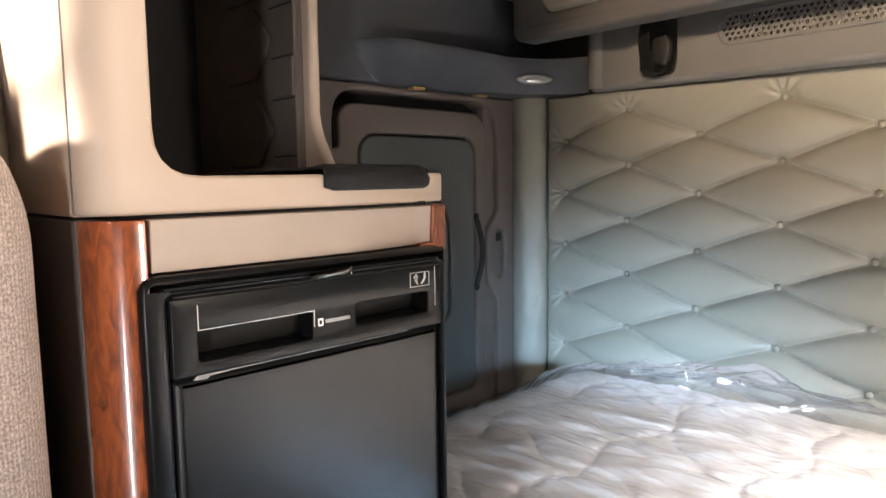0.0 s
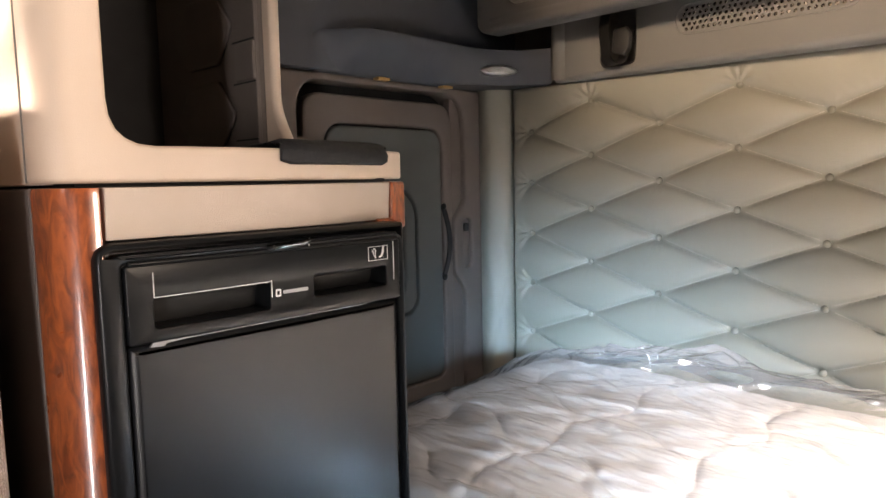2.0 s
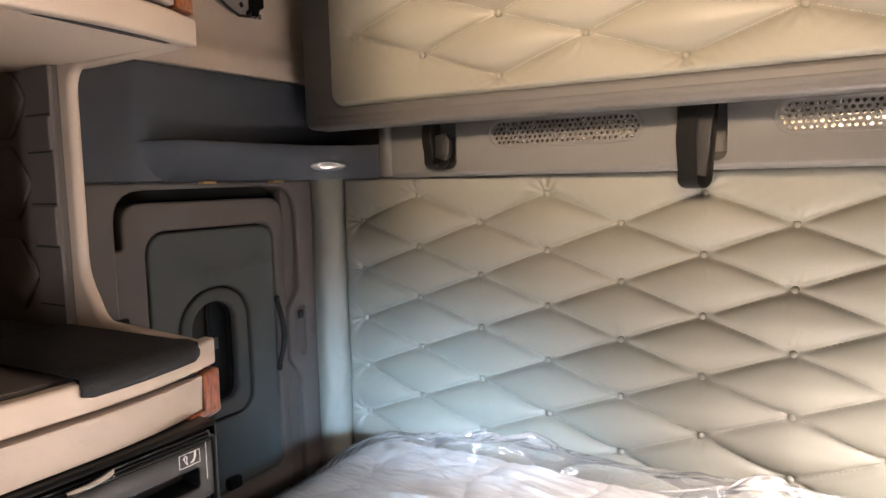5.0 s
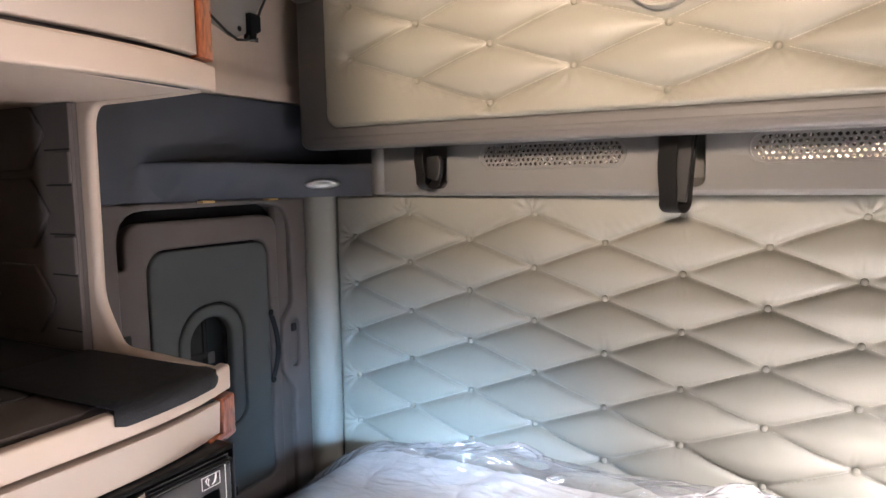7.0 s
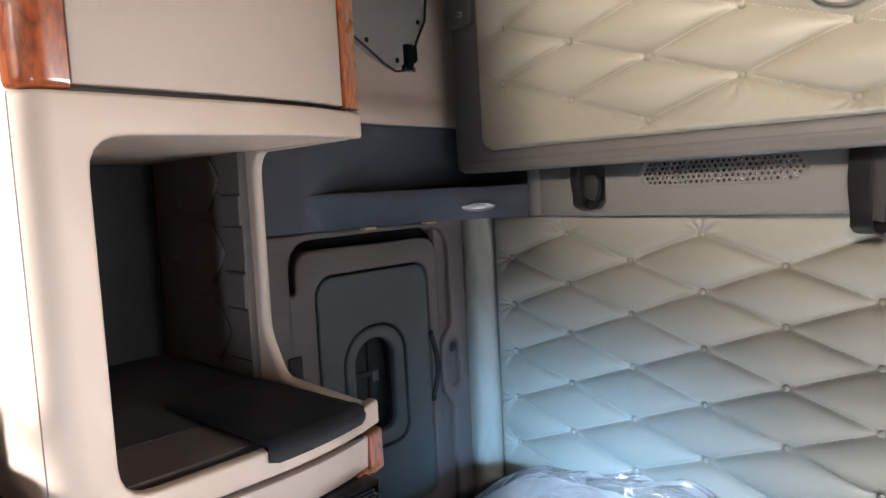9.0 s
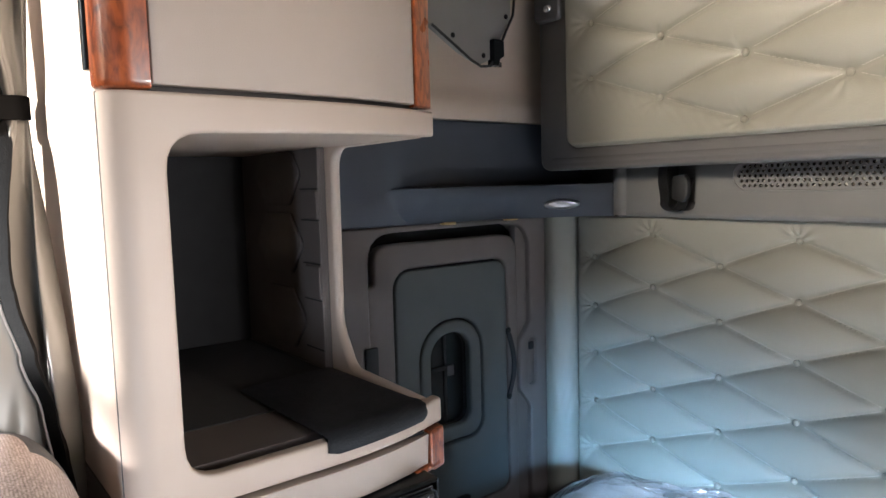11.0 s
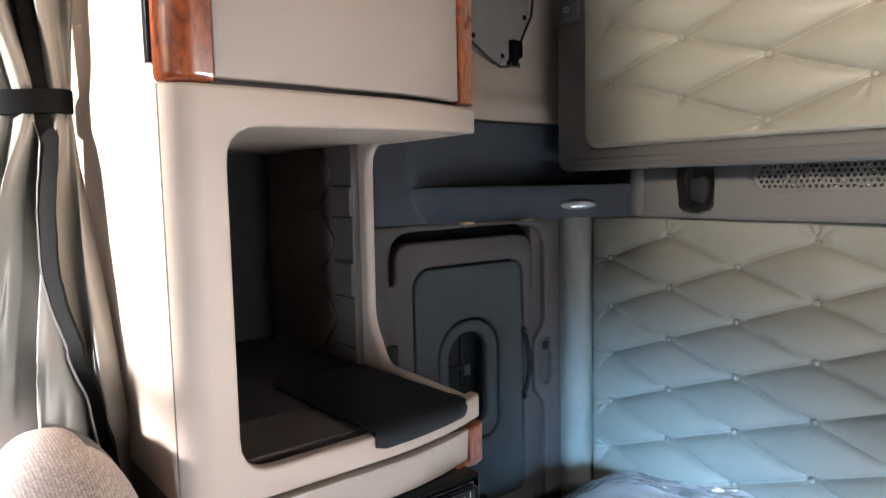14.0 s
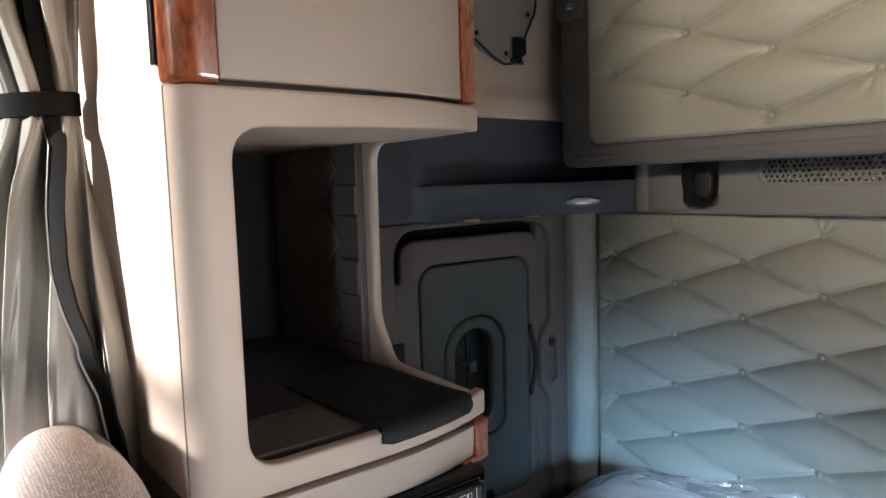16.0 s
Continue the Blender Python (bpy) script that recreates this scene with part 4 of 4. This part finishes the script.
for z in (1.295, 1.455, 1.60):
    hexa = [(-1.212 + 0.112 * math.cos(radians(60 * i)), z + 0.075 * math.sin(radians(60 * i))) for i in range(6)]
    part("boss", slab(rounded(hexa, 0.012), (), "y", 0.650, 0.6585), LINER, liner, bevel=0.005)
# Black sheet laid where the deck runs back into shade.
part("floor_shade", block(-1.40, 0.232, 1.2075, -0.86, 0.648, 1.2095), CARPET, cab, "black sheet for the shade on the cubby floor")
# underside lip of the upper unit towards the bunk
part("upper_soffit", slab(rounded([(-1.41, 0.24), (-0.70, 0.24), (face_x(END) - 0.026, END - 0.002), (-0.93, 0.72), (-1.41, 0.72)], [0, 0, 0.012, 0.05, 0]), (), "z", 1.6485, 1.666), TAN, cab, bevel=0.004)

upper_body = part("upper_body", slab([(-1.41, 0.215), (-0.715, 0.215), (-0.742, 0.69), (-1.41, 0.69)], (), "z", 1.69, 2.70), BROWN, cab)
door = part("cabinet_door", bent(slab([(S(0.256), 1.6965), (S(0.656), 1.6965), (S(0.656), 2.40), (S(0.256), 2.40)], (), "x", 0.0, 0.02)), TAN_DOOR, cab, "flat warm grey laminate door", bevel=0.003)
rings = []
for z, s in ((1.691, 0.90), (1.694, 0.97), (1.700, 1.0), (2.40, 1.0)):
    ring = []
    for i in range(13):
        th = math.pi / 2 * i / 12
        ring.append((FACE - 0.034 + (0.038 * s) * math.sin(th), 0.235 - 0.038 * s * math.cos(th), z))
    ring += [(FACE + 0.004 * s, 0.2535, z), (FACE - 0.03, 0.2535, z), (FACE - 0.034, 0.25, z)]
    rings.append(ring)
part("wood_post", loft(rings), WOOD, cab, "glossy red wood corner post", smooth=50)
part("post_edge", block(-0.7245, 0.1925, 1.713, -0.7105, 0.2005, 2.40), BLACK, cab, "black edge strip", bevel=0.002)
part("wood_strip", bent(slab([(S(0.6585), 1.693), (S(0.697), 1.693), (S(0.697), 2.40), (S(0.6585), 2.40)], (), "x", -0.004, 0.02)), WOOD, cab, "glossy red wood strip", bevel=0.004)

# ---- rubber mat on the cubby's edge ----
mat_thing = thing("deck_mat", "black rubber mat folded over the cubby's front edge", "mat")
rings = []
for k in range(15):
    y = 0.462 + (0.660 - 0.462) * k / 14
    e = 0.0 if 0 < k < 14 else 0.004
    fx = face_x(y)
    rings.append([(-0.99 - 0.10 * (y - 0.45), y, 1.2095), (-0.99 - 0.10 * (y - 0.45), y, 1.217 - e), (fx - 0.045, y, 1.219 - e), (fx - 0.018, y, 1.222 - e), (fx - 0.002, y, 1.220 - e), (fx + 0.007 - e, y, 1.213 - e), (fx + 0.011 - e, y, 1.204), (fx + 0.009 - e, y, 1.191 + e), (fx + 0.001, y, 1.189 + e), (fx + 0.001, y, 1.2145), (fx - 0.03, y, 1.2145)])
part("mat", loft(rings), RUBBER, mat_thing, smooth=50, bevel=0.001)

# ---- refrigerator and its housing ----
house = thing("refrigerator_housing", "refrigerator housing with glossy red wood posts and tan strip", "housing")
rings = []
for z, s in ((0.02, 1.0), (1.160, 1.0), (1.1655, 0.97)):
    ring = []
    for i in range(15):
        th = math.pi * 0.52 * i / 14
        ring.append((FACE - 0.036 + 0.046 * s * math.sin(th), 0.203 + 0.044 - 0.044 * s * math.cos(th), z))
    ring += [(FACE + 0.002, 0.2535, z), (FACE - 0.05, 0.2535, z)]
    rings.append(ring)
part("wood_post", loft(rings), WOOD, house, "glossy red wood post", smooth=50)
strip = loft([[(face_x(y) + 0.008, y, 1.1655), (face_x(y) + 0.004, y, 1.1125), (face_x(y) - 0.02, y, 1.1125), (face_x(y) - 0.02, y, 1.1655)] for y in [0.2555 + (0.660 - 0.2555) * k / 12 for k in range(13)]])
part("tan_strip", strip, TAN_DOOR, house, "flat tan strip", bevel=0.0015)
part("wood_end", loft([[(face_x(y) + 0.010, y, z1), (face_x(y) + 0.010, y, z0), (face_x(y) - 0.03, y, z0), (face_x(y) - 0.03, y, z1)] for y, z0, z1 in ((0.6615, 1.102, 1.1665), (0.675, 1.097, 1.1665), (0.703, 1.097, 1.1665))]), WOOD, house, "glossy red wood end", bevel=0.005)
part("wood_foot", loft([[(face_x(y) + 0.010 - i, y, 1.114 - i), (face_x(y) + 0.012 - i, y, 1.103 + i), (face_x(y) - 0.02, y, 1.100 + i), (face_x(y) - 0.02, y, 1.114 - i)] for y, i in ((0.625, 0.002), (0.628, 0), (0.690, 0))]), WOOD, house, "glossy red wood foot", bevel=0.003)
part("side_board", block(-1.41, 0.650, 0.02, face_x(0.66) + 0.012, 0.664, 1.096), BROWN, house, bevel=0.003)
# Darker than the tan panel above: shade behind the seat, put into colour.
part("side_panel", slab([(-1.50, 0.0), (-0.7115, 0.0), (-0.7115, 1.166), (-1.50, 1.166)], (), "y", 0.2010, 0.226), BROWN, house, "side panel, darkened for the shade behind the seat", bevel=0.003)
part("gap_strip", block(-1.40, 0.24, 1.1665, -0.70, 0.652, 1.1715), DARK, house)

fridge = thing("refrigerator", "small black built-in refrigerator with recessed grips, door closed", "refrigerator")
FX = -0.655
part("body", block(-1.20, 0.262, 0.50, FX - 0.036, 0.634, 1.086), BLACK, fridge, bevel=0.004)
part("frame", slab(rounded([(0.2380, 0.46), (0.2635, 0.46), (0.2635, 1.0880), (0.6345, 1.0880), (0.6345, 0.46), (0.6465, 0.46), (0.6465, 1.1105), (0.2380, 1.1105)], [0, 0, 0.004, 0.004, 0, 0, 0.005, 0.020]), (), "x", FX - 0.05, FX + 0.001), BLACK, fridge, bevel=0.006)
door = part("door_panel", slab(rrect(0.2642, 0.50, 0.6335, 1.0045, 0.006), (), "x", FX - 0.035, FX - 0.001), FRIDGE_DOOR, fridge, "satin black door panel", bevel=0.010)
g1 = rrect(0.2915, 1.020, 0.4275, 1.052, 0.004)
g2 = rrect(0.490, 1.026, 0.609, 1.053, 0.004)
head_ = part("door_header", slab(rrect(0.2642, 1.0058, 0.6335, 1.0872, 0.003), [g1, g2], "x", FX - 0.035, FX + 0.003), BLACK, fridge, "black door header with two grips", bevel=0.0022)
part("upper_edge", loft([[(FX - 0.03, y, 1.086), (FX + 0.003, y, 1.0865), (FX + 0.004, y, 1.0895), (FX - 0.004, y, 1.0945), (FX - 0.03, y, 1.096)] for y in (0.268, 0.30, 0.6, 0.632)]), BLACK, fridge, bevel=0.002)
for a, b, z0 in ((0.2915, 0.4275, 1.020), (0.490, 0.609, 1.026)):
    part("grip", loft([[(FX - 0.004, y, 1.052), (FX - 0.028, y, 1.046), (FX - 0.033, y, z0 + 0.004), (FX - 0.036, y, z0), (FX - 0.036, y, 1.056)] for y in (a - 0.002, b + 0.002)]), DARK, head_)
# White strips that paint the thin highlights on the header's edges.
for y0, z0, y1, z1 in ((0.2912, 1.0525, 0.2921, 1.0785), (0.2912, 1.0522, 0.428, 1.0530), (0.4290, 1.034, 0.4298, 1.054), (0.6214, 1.032, 0.6223, 1.0855)):
    part("edge_glint", block(FX + 0.0028, y0, z0, FX + 0.0036, y1, z1), WHITE, head_)
part("pale_edge", slab(rounded([(0.285, 1.0015), (0.30, 1.0005), (0.303, 1.003), (0.33, 1.0042), (0.47, 1.0046), (0.575, 1.0044), (0.575, 1.0054), (0.47, 1.0054), (0.33, 1.0052), (0.303, 1.0065), (0.29, 1.0062)], 0.0005), (), "x", FX - 0.002, FX + 0.0005), SCUFF_AND_LINE, door, "scuffed pale door edge")
# Thin pale line down the frame's right edge.
part("pale_edge", block(FX - 0.0095, 0.6373, 0.50, FX - 0.0070, 0.6385, 1.075), SCUFF_AND_LINE, fridge, "pale line along the frame edge", bevel=0.0004)
part("corner_pin", loft([[(FX - 0.008 + r * math.cos(a), 0.2610 + r * math.sin(a), z) for a in [2 * math.pi * k / 16 for k in range(16)]] for z, r in ((1.086, 0.0050), (1.095, 0.0050), (1.097, 0.003))]), BLACK, fridge, smooth=50)
part("latch_tab", loft([[(FX + 0.004 + dx, y, z + dz) for dx, dz in ((0, -0.0035), (0.009 * s, -0.0025), (0.011 * s, 0.001), (0, 0.0035))] for y, z, s in ((0.423, 1.0925, 0.5), (0.431, 1.093, 1), (0.45, 1.0935, 1), (0.47, 1.0945, 0.9), (0.483, 1.096, 0.3))]), CHROME, fridge, "bright metal latch tab", smooth=60)
part("edge_tick", block(FX + 0.003, 0.4835, 1.090, FX + 0.0038, 0.4842, 1.100), WHITE, fridge)
part("seal", block(FX - 0.03, 0.262, 1.078, FX - 0.004, 0.636, 1.0975), BLACK, fridge)
part("emblem", slab(rrect(0.4345, 1.0335, 0.4415, 1.0425, 0.001), [rrect(0.4360, 1.0355, 0.4400, 1.0405, 0.0005)], "x", FX + 0.003, FX + 0.0036), WHITE, head_, "small pale square emblem")
part("maker_mark", slab(rrect(0.4445, 1.0360, 0.4800, 1.0402, 0.0015), (), "x", FX + 0.003, FX + 0.0036), PRINT, head_, "pale bar where the maker's mark stands")
# lock pictogram: framed curved arrow
PDY, PDZ = -0.0085, 0.0060
py0, py1, pz0, pz1 = 0.5775, 0.6115, 1.0615, 1.0805
pict = part("pictogram_frame", slab([(py0, pz0), (py1, pz0), (py1, pz1), (py0, pz1)], [[(py0 + 0.0007, pz0 + 0.0007), (py1 - 0.0007, pz0 + 0.0007), (py1 - 0.0007, pz1 - 0.0007), (py0 + 0.0007, pz1 - 0.0007)]], "x", FX + 0.003, FX + 0.0036), WHITE, head_, "white framed pictogram")
blade = [(0.6115, 1.0745), (0.6135, 1.0735), (0.6133, 1.066), (0.6105, 1.0605), (0.606, 1.0585), (0.6035, 1.0595), (0.607, 1.0615), (0.6095, 1.065), (0.6105, 1.070)]
part("pictogram_blade", slab([(y + PDY, z + PDZ) for y, z in blade], (), "x", FX + 0.003, FX + 0.0036), WHITE, pict)
arrow = [(0.5985, 1.0585), (0.6, 1.0582), (0.5985, 1.0620), (0.5985, 1.0675), (0.6008, 1.0675), (0.5962, 1.0725), (0.5916, 1.0675), (0.594, 1.0675), (0.5945, 1.0635)]
inner_arrow = [(0.5983, 1.0600), (0.5975, 1.0620), (0.5975, 1.0685), (0.5985, 1.0685), (0.5962, 1.0710), (0.5939, 1.0685), (0.595, 1.0685), (0.5953, 1.0640)]
part("pictogram_arrow", slab([(y + PDY, z + PDZ) for y, z in arrow], [[(y + PDY, z + PDZ) for y, z in inner_arrow]], "x", FX + 0.003, FX + 0.0036), WHITE, pict)

# ---- curtain, seat and the door pillar in front of the cabinet ----
curtain = thing("privacy_curtain", "grey satin privacy curtain gathered by a black strap", "curtain")
WAIST = 1.700
def curtain_ring(z, n=170):
    """The gathered curtain's outline at one height: drawn in at the strap, fanning out above and below it."""
    d = z - WAIST
    if d < 0:
        g = min(1.0, -d / 0.45) ** 0.9
        A, B = Vector((-1.094, 0.180)).lerp(Vector((-0.900, 0.184)), g), Vector((-1.072, 0.064)).lerp(Vector((-1.122, 0.030)), g)
    else:
        g = min(1.0, d / 0.45) ** 0.8
        A, B = Vector((-1.094, 0.180)).lerp(Vector((-0.975, 0.186)), g), Vector((-1.072, 0.064)).lerp(Vector((-1.125, 0.010)), g)
    way = A - B
    n_ = Vector((way.y, -way.x)).normalized()
    loose = min(1.0, abs(d) / 0.16)
    amp = 0.005 + 0.032 * loose
    swell = 0.022 * math.exp(-((abs(d) - 0.085) / 0.06) ** 2)
    ring = []
    for i in range(n):
        f = i / (n - 1)
        s = 2 * math.pi * (3.9 * f + 0.25 * math.sin(5 * f + 1.0) + 0.06 * math.sin(7 * d + 6 * f)) + 0.9
        wave = math.sin(s) + 0.22 * math.sin(2 * s + 1.2 + 2 * f) + 0.30 * math.sin(0.43 * s + 2.0 * d) + 0.06 * math.sin(3.1 * s + 9 * d) + 0.05 * math.sin(23 * d + 4 * s)
        size = 0.75 + 0.5 * math.sin(9 * f + 1.5) ** 2
        round_ = math.sin(math.pi * min(1.0, max(0.0, f))) ** 0.5
        p = A - way * (f + 0.12 * amp / max(way.length, 0.05) * math.cos(s) * size) + n_ * (0.004 + (0.028 + 0.014 * loose + swell + amp * size * wave) * round_)
        ring.append((p.x, min(p.y, 0.195), z))
    for f in (1.0, 0.75, 0.5, 0.25, 0.0):
        p = A - way * f - n_ * 0.012
        ring.append((p.x, min(p.y, 0.197), z))
    return ring
part("drape", loft([curtain_ring(z) for z in np.concatenate([np.linspace(0.55, 1.55, 34), np.linspace(1.57, 1.83, 30), np.linspace(1.86, 2.72, 24)])]), CURTAIN, curtain, smooth=70)
band = []
for z, e in ((-0.018, 0.0), (-0.017, 0.0025), (0.017, 0.0025), (0.018, 0.0)):
    A, B = Vector((-1.094, 0.184)), Vector((-1.074, 0.058))
    c, u = (A + B) / 2, (A - B) / 2
    v = Vector((u.y, -u.x)).normalized() * (0.052 + e)
    band.append([(c.x + u.x * (1 + e * 8) * math.cos(a) + v.x * math.sin(a), min(0.199, c.y + u.y * (1 + e * 8) * math.cos(a) + v.y * math.sin(a)), WAIST + z + 0.006 * math.cos(a)) for a in [2 * math.pi * k / 48 for k in range(48)]])
part("tie_band", loft(band), TIE, curtain, "black tie-back strap", smooth=50)
def velcro(z0, z1, f0, f1, wide, aside=0.0, rise=0.0):
    """A strip that runs down over the folds, or the seam aside of it."""
    rows = []
    for k in range(46):
        g = k / 45
        ring = [Vector(p) for p in curtain_ring(z0 + (z1 - z0) * g)[:170]]
        flat = (ring[-1] - ring[0])
        flat.z = 0
        along_ = flat.normalized()
        out = Vector((-flat.y, flat.x, 0)).normalized()
        i = int((f0 + (f1 - f0) * g ** 0.5) * 169)
        mid = ring[i]
        near = [p for p in ring[max(0, i - 10):i + 11]]
        lift = max((p - mid).dot(out) for p in near) + 0.002 + rise
        mid = mid + along_ * aside
        lo, hi = mid - along_ * wide / 2, mid + along_ * wide / 2
        rows.append([lo + out * lift, (lo + hi) / 2 + out * (lift + 0.002), hi + out * lift, hi + out * (lift - 0.006), lo + out * (lift - 0.006)])
    return loft(rows)
strip_ = part("velcro_edge", velcro(WAIST - 0.018, 1.15, 0.42, 0.03, 0.024), VELCRO, curtain, "black velcro edge")
part("seam", velcro(WAIST - 0.03, 1.15, 0.42, 0.03, 0.0016, 0.0105, 0.0012), PRINT, strip_, "pale stitched seam")
part("velcro_edge", velcro(WAIST + 0.018, 2.45, 0.40, 0.30, 0.024), VELCRO, curtain, "black velcro edge")

seat = thing("driver_seat", "high-backed driver seat in beige-brown woven cloth", "seat")
rings = []
for k in range(60):
    f = k / 59
    z = 0.45 + 0.817 * (1 - (1 - f) ** 1.7)
    below = (1.267 - z)
    hw = 0.165 * math.sqrt(max(0.0, 1 - max(0.0, 1 - below / 0.045) ** 2.2)) + 0.025 * min(1.0, max(0.0, below - 0.17) / 0.35)
    hd = 0.084 * math.sqrt(max(0.0, 1 - max(0.0, 1 - below / 0.13) ** 2.2))
    hw, hd = max(hw, 0.004), max(hd, 0.003)
    ring = []
    for i in range(56):
        a = 2 * math.pi * i / 56
        c, sn = math.cos(a), math.sin(a)
        ring.append((-0.782 - 0.02 * min(1, below) + hw * math.copysign(abs(c) ** 0.75, c), 0.083 + hd * math.copysign(abs(sn) ** 0.75, sn), z))
    rings.append(ring)
part("backrest", loft(rings), SEAT_CLOTH, seat, smooth=70)
# Unseen dark layer, added so the seat's back bounces less light.
shell = []
for ring in rings[:56]:
    mid = Vector((sum(p[0] for p in ring) / len(ring), sum(p[1] for p in ring) / len(ring), ring[0][2]))
    arc = [Vector(ring[i]) for i in range(14, 28)]
    shell.append([mid + (p - mid) * 1.012 for p in arc] + [mid + (p - mid) * 0.98 for p in reversed(arc)])
part("bounce_blocker", loft(shell), PILLAR, seat, "unseen dark shell added against bounced light", smooth=60)
part("seat_cushion", slab(rrect(-1.10, -0.55, -0.60, -0.02, 0.06), (), "z", 0.42, 0.56), SEAT_CLOTH, seat, bevel=0.04)
part("pedestal", block(-1.05, -0.45, 0.0, -0.65, -0.05, 0.42), BLACK, seat, bevel=0.02)

pillar = tagged(part("trim", slab([(-0.40, 1.36), (0.20, 1.36), (0.20, 1.788), (-0.40, 1.788)], (), "x", LEFT, -1.46), PILLAR, bevel=0.01), "dark grey door pillar trim panel", "trim", kind="structure")
part("snap", ball(-1.458, 0.095, 1.731, 0.006, 0.012, 0.012), BLACK, pillar, "black snap button")
tagged(part("trim", block(LEFT, -0.40, 1.345, -1.45, 0.20, 1.362), BLACK, bevel=0.003), "black rubber sill strip on the pillar", "trim", kind="structure")
tagged(part("trim", loft([[(-1.455, y, 1.793), (-1.45, y, 1.85), (-1.43, y, 2.1), (-1.40, y, 2.72), (LEFT, y, 2.72), (LEFT, y, 1.793)] for y in (-0.45, 0.2)]), TAN, smooth=50), "tan upper pillar lining", "trim", kind="structure")
drape = thing("door_curtain", "brown gathered cloth hanging under the pillar sill", "curtain")
rings = []
for z in np.linspace(0.4, 1.34, 24):
    rings.append([(-1.462 - 0.020 * math.sin(62 * y + 3 * z + 1.4 * math.sin(9 * y + 2 * z)) * (1.5 - z * 0.6), y, z) for y in np.linspace(-0.38, 0.195, 130)] + [(-1.51, 0.195, z), (-1.51, -0.38, z)])
part("cloth", loft(rings), material("brown_cloth", (0.20, 0.15, 0.125), 0.8, vary=0.1), drape, smooth=60)
